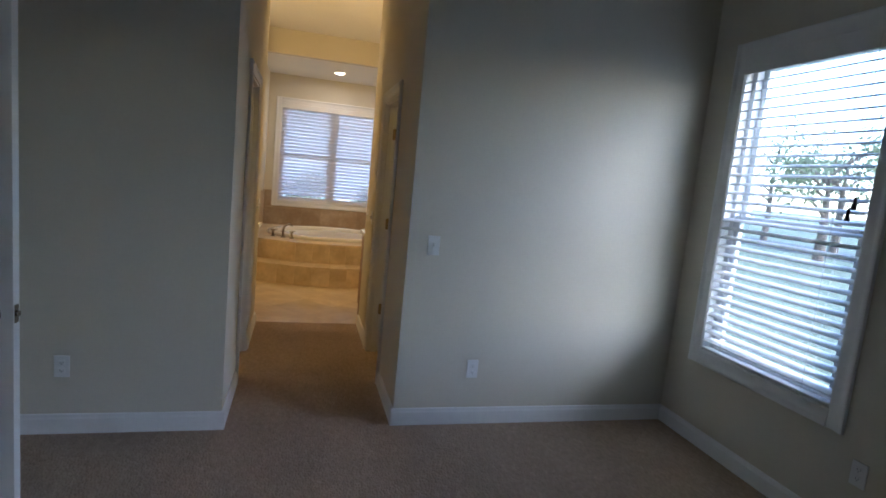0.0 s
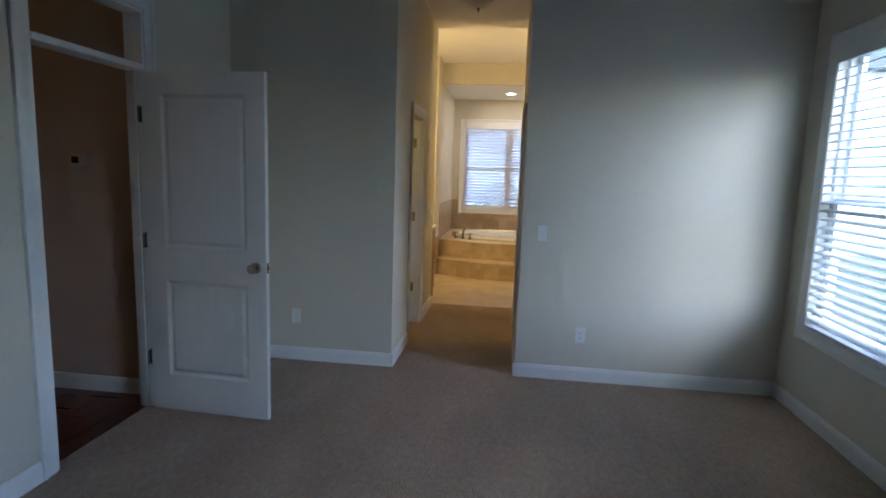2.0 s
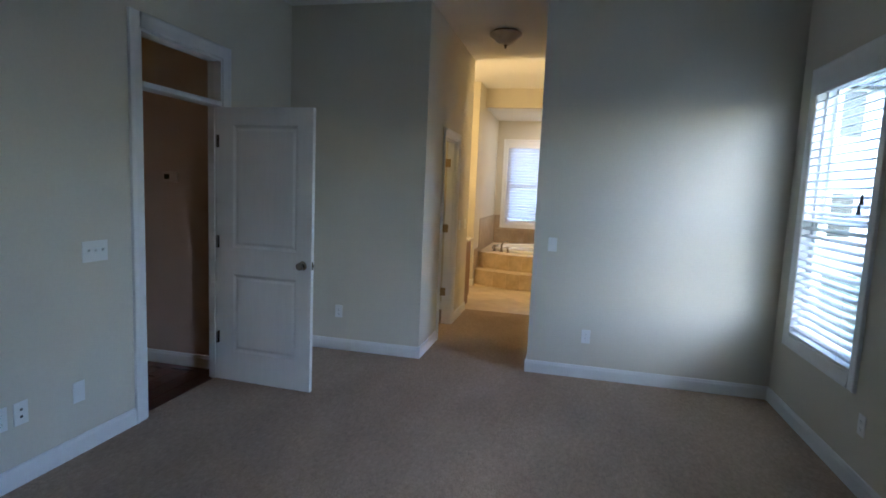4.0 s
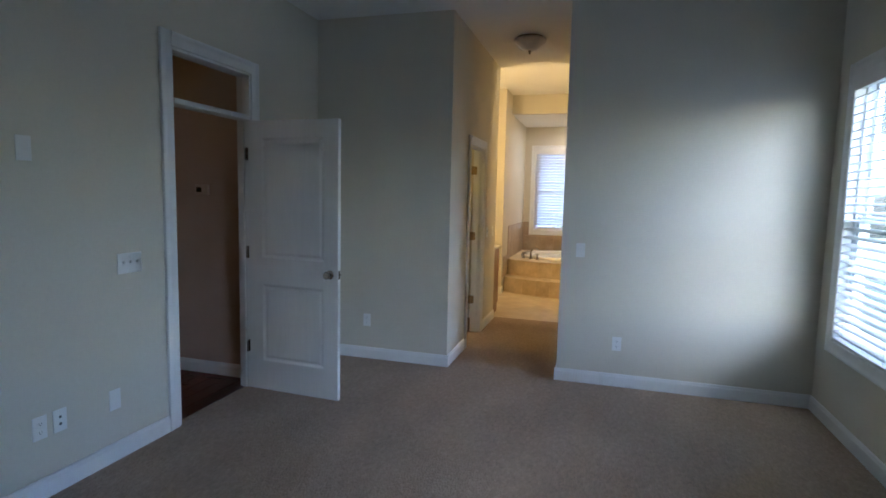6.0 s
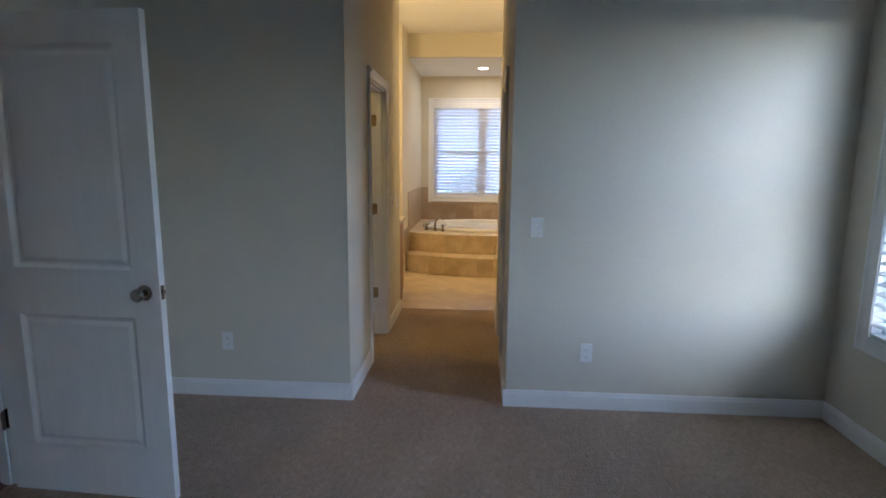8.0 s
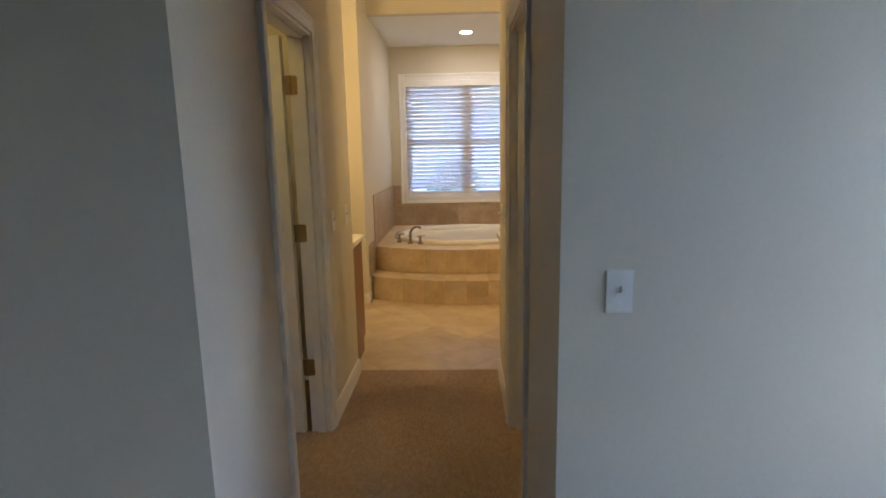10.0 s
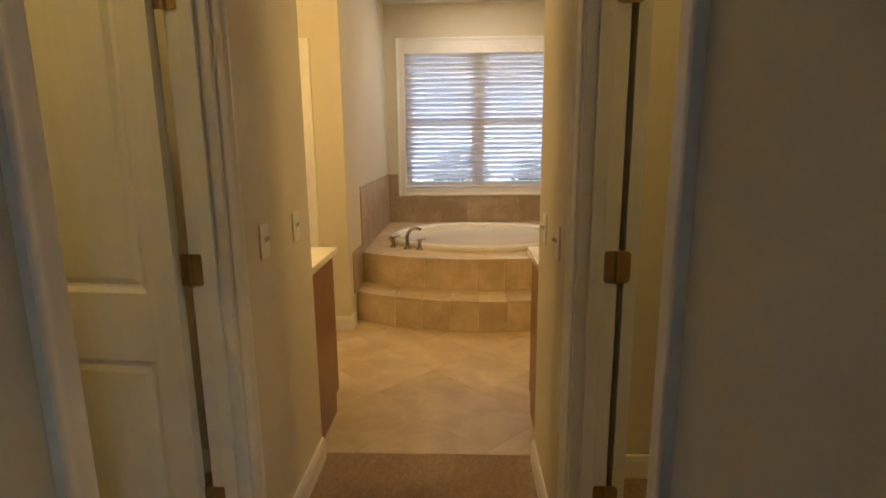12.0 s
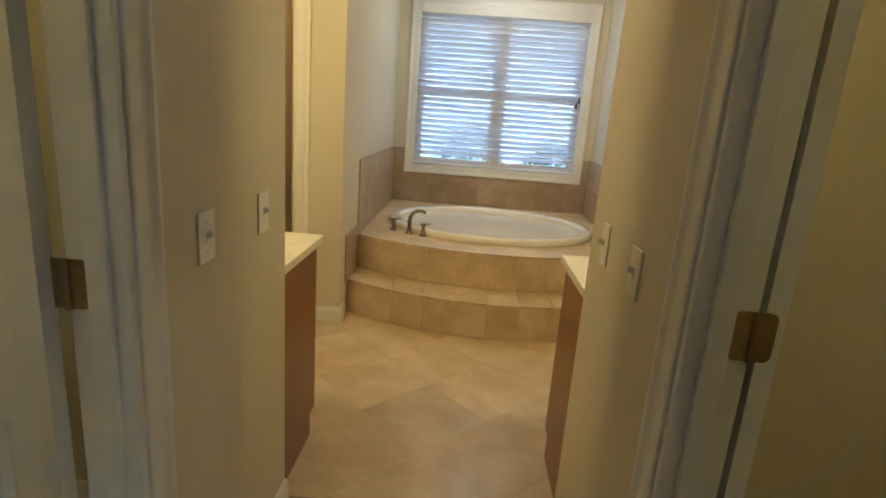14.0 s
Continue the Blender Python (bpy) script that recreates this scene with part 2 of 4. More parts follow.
def lathe(profile, steps=32, sx=1.0, sy=1.0):
    """A turned body round z from (radius, height) pairs."""
    bm = bmesh.new()
    rings = []
    for r, z in profile:
        rings.append([bm.verts.new((max(r, 1e-4) * math.cos(2 * math.pi * i / steps) * sx, max(r, 1e-4) * math.sin(2 * math.pi * i / steps) * sy, z)) for i in range(steps)])
    for a, b in zip(rings, rings[1:]):
        for i in range(steps):
            j = (i + 1) % steps
            bm.faces.new((a[i], a[j], b[j], b[i]))
    bm.faces.new(rings[0][::-1])
    bm.faces.new(rings[-1])
    return bm


def tube(points, radii, steps=12):
    """A round tube through points."""
    bm = bmesh.new()
    pts = [Vector(p) for p in points]
    rings = []
    for i, p in enumerate(pts):
        d = (pts[min(i + 1, len(pts) - 1)] - pts[max(i - 1, 0)]).normalized()
        u = d.orthogonal().normalized() if not rings else (u - d * u.dot(d)).normalized()
        w = d.cross(u)
        r = radii[i] if isinstance(radii, (list, tuple)) else radii
        rings.append([bm.verts.new(p + (u * math.cos(2 * math.pi * k / steps) + w * math.sin(2 * math.pi * k / steps)) * r) for k in range(steps)])
    for a, b in zip(rings, rings[1:]):
        for k in range(steps):
            j = (k + 1) % steps
            bm.faces.new((a[k], a[j], b[j], b[k]))
    bm.faces.new(rings[0][::-1])
    bm.faces.new(rings[-1])
    return bm


def turned(bm, m):
    bmesh.ops.transform(bm, matrix=m, verts=bm.verts)
    return bm


def mesh_of(name, bm, material, smooth=False):
    bmesh.ops.recalc_face_normals(bm, faces=bm.faces)
    me = bpy.data.meshes.new(name)
    if smooth:
        for f in bm.faces:
            f.smooth = True
    bm.to_mesh(me)
    bm.free()
    me.materials.append(material)
    if smooth:
        me.set_sharp_from_angle(angle=radians(40))
    return me


def part(name, bm, material, parent=None, label="", smooth=False, m=None):
    """One mesh object from a bmesh, or from a mesh shared with others, under a thing or a part."""
    me = mesh_of(name, bm, material, smooth) if isinstance(bm, bmesh.types.BMesh) else bm
    ob = new(name, me)
    if parent:
        ob.parent = parent
    if m:
        ob.matrix_basis = m
    return tagged(ob, label)


def thing(name, label, category, m=None, group="", kind=""):
    ob = new(name)
    ob.empty_display_size = 0.1
    if m:
        ob.matrix_basis = m
    return tagged(ob, label, category, group, kind)


def structure(name, bm, material, label, category, smooth=False):
    return tagged(part(name, bm, material, smooth=smooth), label, category, kind="structure")


def wall_mesh(axis, near, far, a0, a1, z0, z1, holes=()):
    """A wall with real openings. axis: the one across its thickness; holes: (from, to, bottom, top)."""
    us = sorted({a0, a1, *(h[0] for h in holes), *(h[1] for h in holes)})
    zs = sorted({z0, z1, *(h[2] for h in holes), *(h[3] for h in holes)})
    us, zs = [u for u in us if a0 <= u <= a1], [z for z in zs if z0 <= z <= z1]
    full = lambda i, k: 0 <= i < len(us) - 1 and 0 <= k < len(zs) - 1 and not any(h[0] <= us[i] and us[i + 1] <= h[1] and h[2] <= zs[k] and zs[k + 1] <= h[3] for h in holes)
    bm = bmesh.new()
    put = (lambda d, u, z: bm.verts.new((d, u, z))) if axis == "x" else (lambda d, u, z: bm.verts.new((u, d, z)))
    quad = lambda *c: bm.faces.new([put(*p) for p in c])
    for i in range(len(us) - 1):
        for k in range(len(zs) - 1):
            if not full(i, k):
                continue
            u, v, z, w = us[i], us[i + 1], zs[k], zs[k + 1]
            quad((near, u, z), (near, v, z), (near, v, w), (near, u, w))
            quad((far, u, z), (far, v, z), (far, v, w), (far, u, w))
            if not full(i - 1, k):
                quad((near, u, z), (far, u, z), (far, u, w), (near, u, w))
            if not full(i + 1, k):
                quad((near, v, z), (far, v, z), (far, v, w), (near, v, w))
            if not full(i, k - 1):
                quad((near, u, z), (near, v, z), (far, v, z), (far, u, z))
            if not full(i, k + 1):
                quad((near, u, w), (near, v, w), (far, v, w), (far, u, w))
    bmesh.ops.remove_doubles(bm, verts=bm.verts, dist=1e-5)
    return bm


# ---- plan ----
XW, XE, YS, YN = -1.295, 2.855, -6.2, 6.13      # inner faces of the shell
CW, CE, CEND, TILEY = 0.0, 0.97, 2.125, 2.165                # passage between bedroom and bathroom
HC, HB, HW = 3.10, 3.19, 3.25                  # ceilings of bedroom and bathroom, top of the walls
T = 0.105                                      # partition
YT, YH, HT = 3.865, 4.43, 2.885                # tub alcove: front, header and ceiling
AW, AE = -0.22, 1.82                           # tub alcove: sides
DOOR_Y0, DOOR_Y1 = -1.790, -1.005              # bedroom doorway
CD0, CDW, CDE, CDH = 0.70, 1.335, 1.365, 2.06               # closet doorways
WB = (-1.165, -0.29, 0.595, 2.385)             # bedroom window
WS = (-4.10, -3.225, 0.595, 2.385)             # assumed twin behind the camera, unseen, added to light the room
WT = (-0.015, 1.65, 0.892, 2.45)                  # bathroom window

structure("wall_north_west", wall_mesh("y", 0, T, XW, CW, 0, HW), PAINT, "cream painted bedroom wall beside the passage", "wall")
structure("wall_north_east", wall_mesh("y", 0, T, CE, XE, 0, HW), PAINT, "cream painted bedroom wall lit by the window", "wall")
structure("wall_passage_west", wall_mesh("x", CW - T, CW, T, CEND, 0, HW, [(CD0, CDW, 0, CDH)]), PAINT, "cream painted passage wall with closet doorway", "wall")
structure("wall_passage_east", wall_mesh("x", CE, CE + T, T, CEND, 0, HW, [(CD0, CDE, 0, CDH)]), PAINT, "cream painted passage wall with closet doorway", "wall")
structure("wall_vanity_west", wall_mesh("y", CEND - 0.11, CEND, XW, CW - T, 0, HW), PAINT, "cream painted wall behind a vanity", "wall")
structure("wall_vanity_east", wall_mesh("y", CEND - 0.11, CEND, CE + T, XE, 0, HW), PAINT, "cream painted wall behind a vanity", "wall")
structure("wall_west", wall_mesh("x", XW - T, XW, YS, YN, 0, HW, [(DOOR_Y0, DOOR_Y1, 0, 2.405)]), PAINT, "cream painted bedroom wall with the entry door", "wall")
structure("wall_east", wall_mesh("x", XE, XE + 0.15, YS, YN, -0.4, HW, [WB, WS]), PAINT, "cream painted outer wall with a tall window", "wall")
structure("wall_south", wall_mesh("y", YS - 0.15, YS, XW - 2.2, XE + 0.15, -0.4, HW), PAINT, "plain cream painted wall", "wall")
structure("wall_north_outer", wall_mesh("y", YN, YN + 0.15, XW - 2.2, XE + 0.15, -0.4, HW, [WT]), PAINT, "cream painted outer wall above the tub", "wall")
TD0, TD1 = -1.225, -0.525
structure("wall_toilet", wall_mesh("y", YT, YT + T, XW, AW, 0, HW, [(TD0, TD1, 0, 2.06)]), PAINT, "cream painted bathroom wall with toilet doorway", "wall")
structure("wall_tub_west", wall_mesh("x", AW - T, AW, YT + T, YN, 0, HW), PAINT, "cream painted side wall of the tub alcove", "wall")
structure("wall_tub_east", wall_mesh("x", AE, AE + T, YT, YN, 0, HW), PAINT, "cream painted side wall of the tub alcove", "wall")
structure("wall_shower", wall_mesh("y", YT, YT + T, AE + T, XE, 0, HW), PAINT, "plain cream painted bathroom wall", "wall")
structure("wall_tub_header", boxes((AW, AE, YH, YH + 0.1, HT, HW)), PAINT, "cream painted drop above the tub alcove", "wall")
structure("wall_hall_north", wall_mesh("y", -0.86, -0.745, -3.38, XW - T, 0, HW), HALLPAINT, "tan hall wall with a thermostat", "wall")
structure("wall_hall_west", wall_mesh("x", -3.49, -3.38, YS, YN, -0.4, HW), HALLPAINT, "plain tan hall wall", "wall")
structure("ceiling", boxes((-3.49, XE + 0.15, YS - 0.15, CEND - 0.003, HC, HB + 0.12)), CEILING, "flat white painted ceiling", "ceiling")
structure("ceiling_bath", boxes((-3.49, XE + 0.15, CEND - 0.003, YN + 0.15, HB, HB + 0.12)), CEILING, "flat white painted bathroom ceiling", "ceiling")
structure("ceiling_tub", boxes((AW, AE, YH + 0.1, YN, HT, HT + 0.06)), CEILING, "lowered white ceiling above the tub", "ceiling")
structure("floor_carpet", boxes((XW - 0.06, XE, YS, TILEY, -0.06, 0.0)), CARPET, "taupe cut-pile carpet wall to wall", "carpet")

# ---- trim ----
def base_run(bm, axis, face, side, a0, a1, h=0.105, t=0.016):
    """A length of baseboard on a wall face; side: +1 or -1, the way it stands out."""
    prof = [(0, 0), (t, 0), (t, h - 0.025), (t * 0.75, h - 0.016), (t * 0.6, h - 0.004), (t * 0.35, h), (0, h)]
    ends = []
    for a in (a0, a1):
        ends.append([bm.verts.new((face + side * d, a, z) if axis == "x" else (a, face + side * d, z)) for d, z in prof])
    n = len(prof)
    for i in range(n):
        bm.faces.new((ends[0][i], ends[0][(i + 1) % n], ends[1][(i + 1) % n], ends[1][i]))
    bm.faces.new(ends[0])
    bm.faces.new(ends[1][::-1])


def baseboard(label, *runs):
    bm = bmesh.new()
    for r in runs:
        base_run(bm, *r)
    return structure("baseboard", bm, TRIM, label, "baseboard")


baseboard("white painted baseboard above carpet", ("y", 0, -1, XW, CW + 0.016))
baseboard("white painted baseboard above carpet", ("y", 0, -1, CE - 0.016, XE))
baseboard("white painted baseboard above carpet", ("x", XE, -1, YS, -0.016))
baseboard("white painted baseboard above carpet", ("x", XW, 1, YS, DOOR_Y0 - 0.092), ("x", XW, 1, DOOR_Y1 + 0.092, -0.016))
baseboard("white painted baseboard above carpet", ("y", YS, 1, XW + 0.016, XE - 0.016))
baseboard("white painted baseboard in the passage", ("x", CW, 1, 0, CD0 - 0.092), ("x", CW, 1, CDW + 0.092, CEND))
baseboard("white painted baseboard in the passage", ("x", CE, -1, 0, CD0 - 0.092), ("x", CE, -1, CDE + 0.092, CEND))
baseboard("white painted baseboard above tile", ("y", YT, -1, TD1 + 0.09, AW + 0.016), ("x", AW, 1, YT, YT + 0.13))
baseboard("white painted baseboard in the hall", ("y", -0.86, -1, -3.38, XW - T))
baseboard("white painted baseboard in the closet", ("y", CEND - 0.11, -1, CE + T, XE), ("x", XE, -1, T, CEND - 0.126), ("y", T, 1, CE + T, XE - 0.016))
baseboard("white painted baseboard in the closet", ("y", CEND - 0.11, -1, XW, CW - T), ("x", XW, 1, T, CEND - 0.126))


def casing_board(bm, u0, u1, z0, z1, upright, outer):
    """One board of a casing in (u, d, z): a moulded profile, thin at the inner edge and thick at the outer (-1 or +1)."""
    w = (u1 - u0) if upright else (z1 - z0)
    prof = [(0, 0), (0, 0.009), (0.003, 0.0112), (0.008, 0.0120), (w * 0.50, 0.0128), (w * 0.62, 0.0145), (w * 0.72, 0.0178), (w * 0.80, 0.0202), (w * 0.88, 0.0208), (w - 0.004, 0.0200), (w, 0.0172), (w, 0)]
    ends = []
    for a in ((z0, z1) if upright else (u0, u1)):
        row = []
        for p, d in prof:
            if upright:
                row.append(bm.verts.new(((u1 - p if outer < 0 else u0 + p), d, a)))
            else:
                row.append(bm.verts.new((a, d + 0.0005, (z0 + p if outer > 0 else z1 - p))))
        ends.append(row)
    n = len(prof)
    for i in range(n):
        bm.faces.new((ends[0][i], ends[0][(i + 1) % n], ends[1][(i + 1) % n], ends[1][i]))
    bm.faces.new(ends[0])
    bm.faces.new(ends[1][::-1])


def on_face(axis, face, side):
    """The turn from (u, d, z) to the world for a face whose outward way is side along axis."""
    if axis == "x":
        return Matrix(((0, side, 0, face), (1, 0, 0, 0), (0, 0, 1, 0), (0, 0, 0, 1)))
    return Matrix(((1, 0, 0, 0), (0, side, 0, face), (0, 0, 1, 0), (0, 0, 0, 1)))


def casing(parent, axis, face, side, u0, u1, z1, w=0.088, z0=0.0, four=False):
    m = on_face(axis, face, side)
    low = z0 - w if four else z0
    for u, o in ((u0 - w, -1), (u1, 1)):
        bm = bmesh.new()
        casing_board(bm, u, u + w, low, z1 + w, True, o)
        part("casing", turned(bm, m), TRIM, parent)
    for z, o in ([(z1, 1), (z0 - w, -1)] if four else [(z1, 1)]):
        bm = bmesh.new()
        casing_board(bm, u0, u1, z, z + w, False, o)
        part("casing", turned(bm, m), TRIM, parent)


# ---- doors ----
def leaf_mesh(w, h, t=0.035, s=0.118):
    """A two-panel moulded door leaf: x from the hinge, thickness in y, panels recessed on both sides."""
    bm = bmesh.new()
    xs, zs = [0, s, w - s, w], [0, 0.225, 0.815, 1.015, h - 0.125, h]
    for y in (0.0, t):
        grid = [[bm.verts.new((x, y, z)) for z in zs] for x in xs]
        panels = []
        for i in range(3):
            for k in range(5):
                q = [grid[i][k], grid[i + 1][k], grid[i + 1][k + 1], grid[i][k + 1]]
                f = bm.faces.new(q if y == 0 else q[::-1])
                if i == 1 and k in (1, 3):
                    panels.append(f)
        bm.normal_update()
        for f in panels:
            bmesh.ops.inset_region(bm, faces=[f], thickness=0.020, depth=-0.011)
            bmesh.ops.inset_region(bm, faces=[f], thickness=0.012, depth=-0.002)
            bmesh.ops.inset_region(bm, faces=[f], thickness=0.026, depth=0.007)
        if y == 0:
            front = grid
    for a, b, c, d in [((0, k), (0, k + 1), None, None) for k in range(5)] + [((3, k), (3, k + 1), None, None) for k in range(5)] + [((i, 0), (i + 1, 0), None, None) for i in range(3)] + [((i, 5), (i + 1, 5), None, None) for i in range(3)]:
        bm.faces.new((front[a[0]][a[1]], front[b[0]][b[1]], grid[b[0]][b[1]], grid[a[0]][a[1]]))
    return bm


def knob(parent, x, z, y, side, label):
    k = part("knob", turned(lathe([(0.0, 0), (0.031, 0), (0.033, 0.004), (0.028, 0.009), (0.012, 0.012), (0.011, 0.028), (0.020, 0.034), (0.027, 0.044), (0.027, 0.054), (0.021, 0.062), (0.0, 0.064)], 24), Matrix.Translation((x, y, z)) @ pose(0, 0, 0, 90 if side < 0 else -90)), NICKEL, parent, label, smooth=True)
    return k


def hinge(parent, axis_m, z, label, metal):
    """A butt hinge at the pivot: two leaves and a knuckle; local x along the leaf, y across."""
    bm = boxes((0.004, 0.037, -0.0015, 0.0015, -0.045, 0.045), (-0.037, -0.004, -0.0015, 0.0015, -0.045, 0.045))
    bmesh.ops.bevel(bm, geom=[e for e in bm.edges if abs(e.verts[0].co.y - e.verts[1].co.y) > 0.002 and abs(e.verts[0].co.x) > 0.02], offset=0.013, segments=4, affect="EDGES", profile=0.5)
    h = part("hinge", turned(bm, axis_m @ Matrix.Translation((0, 0, z))), metal, parent, label)
    part("knuckle", turned(tube([(0, -0.004, -0.046), (0, -0.004, 0.046)], 0.0055, 10), axis_m @ Matrix.Translation((0, 0, z))), metal, h, smooth=True)
    return h


# bedroom entry: doorway, transom above, leaf standing open into the room
door = thing("door_1", "white two-panel bedroom door standing open with transom above", "door", kind="structure")
casing(door, "x", XW, 1, DOOR_Y0, DOOR_Y1, 2.405)
JX0, JX1 = XW - T - 0.004, XW + 0.004
for y0, y1 in ((DOOR_Y0, DOOR_Y0 + 0.018), (DOOR_Y1 - 0.018, DOOR_Y1)):
    part("jamb", boxes((JX0, JX1, y0, y1, 0, 2.405), bevel=0.002), TRIM, door)
part("head_jamb", boxes((JX0, JX1, DOOR_Y0 + 0.018, DOOR_Y1 - 0.018, 2.387, 2.405), bevel=0.002), TRIM, door)
part("transom_bar", boxes((JX0, JX1 + 0.006, DOOR_Y0 + 0.018, DOOR_Y1 - 0.018, 2.064, 2.100), bevel=0.004), TRIM, door)
for y0, y1 in ((DOOR_Y0 + 0.018, DOOR_Y0 + 0.03), (DOOR_Y1 - 0.03, DOOR_Y1 - 0.018)):
    part("door_stop", boxes((XW - 0.085, XW - 0.045, y0, y1, 0, 2.064), bevel=0.002), TRIM, door)
part("strike_plate", boxes((XW - 0.030, XW - 0.004, DOOR_Y0 + 0.0175, DOOR_Y0 + 0.0195, 0.92, 0.98), bevel=0.0006), NICKEL, door)
part("transom_pane", boxes((XW - 0.062, XW - 0.058, DOOR_Y0 + 0.018, DOOR_Y1 - 0.018, 2.100, 2.387)), GLASS, door).visible_shadow = False
leaf = part("door_leaf", leaf_mesh(0.765, 2.026), DOOR, door, "white moulded two-panel leaf", m=pose(-1.268, -1.078, 0.024, 0, 0, -3.0))
knob(leaf, 0.70, 0.925, 0.0, -1, "satin nickel knob")
knob(leaf, 0.70, 0.925, 0.035, 1, "satin nickel knob")
part("latch_plate", boxes((0.7645, 0.7665, 0.006, 0.029, 0.895, 0.955), bevel=0.0008), NICKEL, leaf)
part("latch_bolt", boxes((0.766, 0.776, 0.012, 0.024, 0.917, 0.934), bevel=0.002), NICKEL, leaf)
for z in (0.35, 1.075, 1.81):
    hinge(door, pose(XW + 0.012, -1.068, 0, 0, 0, 100), z, "nickel butt hinge", NICKEL)

# closet doorways off the passage
for num, face, side, CD1 in ((2, CW, 1, CDW), (3, CE, -1, CDE)):
    d = thing("door_%d" % num, "white closet door opened into the closet" if num == 2 else "white closet door folded back inside the closet", "door", kind="structure")
    casing(d, "x", face, side, CD0, CD1, CDH, w=0.07)
    back = face - side * T
    a, b = sorted((face + side * 0.004, back - side * 0.004))
    for y0, y1 in ((CD0, CD0 + 0.016), (CD1 - 0.016, CD1)):
        part("jamb", boxes((a, b, y0, y1, 0, CDH), bevel=0.002), TRIM, d)
    part("head_jamb", boxes((a, b, CD0 + 0.016, CD1 - 0.016, CDH - 0.016, CDH), bevel=0.002), TRIM, d)
    s0, s1 = sorted((face - side * 0.028, face - side * 0.068))
    for y0, y1 in ((CD0 + 0.016, CD0 + 0.028), (CD1 - 0.028, CD1 - 0.016)):
        part("door_stop", boxes((s0, s1, y0, y1, 0, CDH - 0.016), bevel=0.002), TRIM, d)
    part("door_stop", boxes((s0, s1, CD0 + 0.028, CD1 - 0.028, CDH - 0.028, CDH - 0.016), bevel=0.002), TRIM, d)
    if num == 2:
        m = pose(back - 0.030, CD1 - 0.050, 0.012, 0, 0, 174)
        m = m @ Matrix.Translation((0, -0.035, 0))
    else:
        m = pose(back + 0.063, CD1 + 0.002, 0.012, 0, 0, 87)
    lf = part("door_leaf", leaf_mesh(0.60, 2.03, s=0.090), DOOR, d, "white moulded two-panel leaf", m=m)
    knob(lf, 0.54, 0.925, 0.0, -1, "satin nickel knob")
    knob(lf, 0.54, 0.925, 0.035, 1, "satin nickel knob")
    part("strike_plate", boxes((face - side * 0.092 - 0.013, face - side * 0.092 + 0.013, CD0 + 0.0155, CD0 + 0.0175, 0.91, 0.97), bevel=0.0006), BRASS, d)
    for z in (0.37, 1.09, 1.816):
        hinge(d, Matrix.Translation((back, CD1 - 0.019, 0)), z, "aged brass butt hinge", BRASS)

# toilet doorway in the bathroom
d = thing("door_4", "white cased doorway to a dim toilet room", "doorway", kind="structure")
casing(d, "y", YT, -1, TD0, TD1, 2.06, w=0.09)
for x0, x1 in ((TD0, TD0 + 0.016), (TD1 - 0.016, TD1)):
    part("jamb", boxes((x0, x1, YT - 0.004, YT + T + 0.004, 0, 2.06), bevel=0.002), TRIM, d)
part("head_jamb", boxes((TD0 + 0.016, TD1 - 0.016, YT - 0.004, YT + T + 0.004, 2.044, 2.06), bevel=0.002), TRIM, d)


# ---- windows and blinds ----
def window(num, m, w, h, label, units=1, meet=0.49):
    """A double-hung window in local axes: x across, y outwards, z up from the sill, with its trim."""
    win = thing("window_%d" % num, label, "window", m, kind="structure")
    f = 0.035
    part("window_frame", boxes((0, f, 0.05, 0.13, 0, h), (w - f, w, 0.05, 0.13, 0, h), (f, w - f, 0.05, 0.13, 0, f), (f, w - f, 0.05, 0.13, h - f, h), bevel=0.003), VINYL, win)
    each = (w - 2 * f - (units - 1) * 0.06) / units
    for k in range(units):
        x0 = f + k * (each + 0.06)
        if k:
            part("mullion", boxes((x0 - 0.06, x0, 0.045, 0.13, f, h - f), bevel=0.003), VINYL, win)
        for low, high, y in ((f, h * meet + 0.02, 0.06), (h * meet - 0.02, h - f, 0.095)):
            sash = part("sash", boxes((x0, x0 + 0.04, y, y + 0.032, low, high), (x0 + each - 0.04, x0 + each, y, y + 0.032, low, high), (x0 + 0.04, x0 + each - 0.04, y, y + 0.032, low, low + 0.042), (x0 + 0.04, x0 + each - 0.04, y, y + 0.032, high - 0.042, high), bevel=0.003), VINYL, win)
            part("pane", boxes((x0 + 0.04, x0 + each - 0.04, y + 0.013, y + 0.017, low + 0.042, high - 0.042)), GLASS, sash).visible_shadow = False
    for u, o in ((-0.085, -1), (w, 1)):
        bm = bmesh.new()
        casing_board(bm, u, u + 0.085, -0.085, h + 0.085, True, o)
        part("window_trim", turned(bm, Matrix.Diagonal((1, -1, 1, 1))), TRIM, win)
    for z, o in ((h, 1), (-0.085, -1)):
        bm = bmesh.new()
        casing_board(bm, 0, w, z, z + 0.085, False, o)
        part("window_trim", turned(bm, Matrix.Diagonal((1, -1, 1, 1))), TRIM, win)
    part("window_sill", boxes((0, w, -0.004, 0.05, -0.006, 0.006), bevel=0.002), TRIM, win)
    part("jamb_lining", boxes((-0.004, 0.006, -0.003, 0.05, 0.006, h), (w - 0.006, w + 0.004, -0.003, 0.05, 0.006, h), (0.006, w - 0.006, -0.003, 0.05, h - 0.006, h + 0.004)), TRIM, win)
    return win


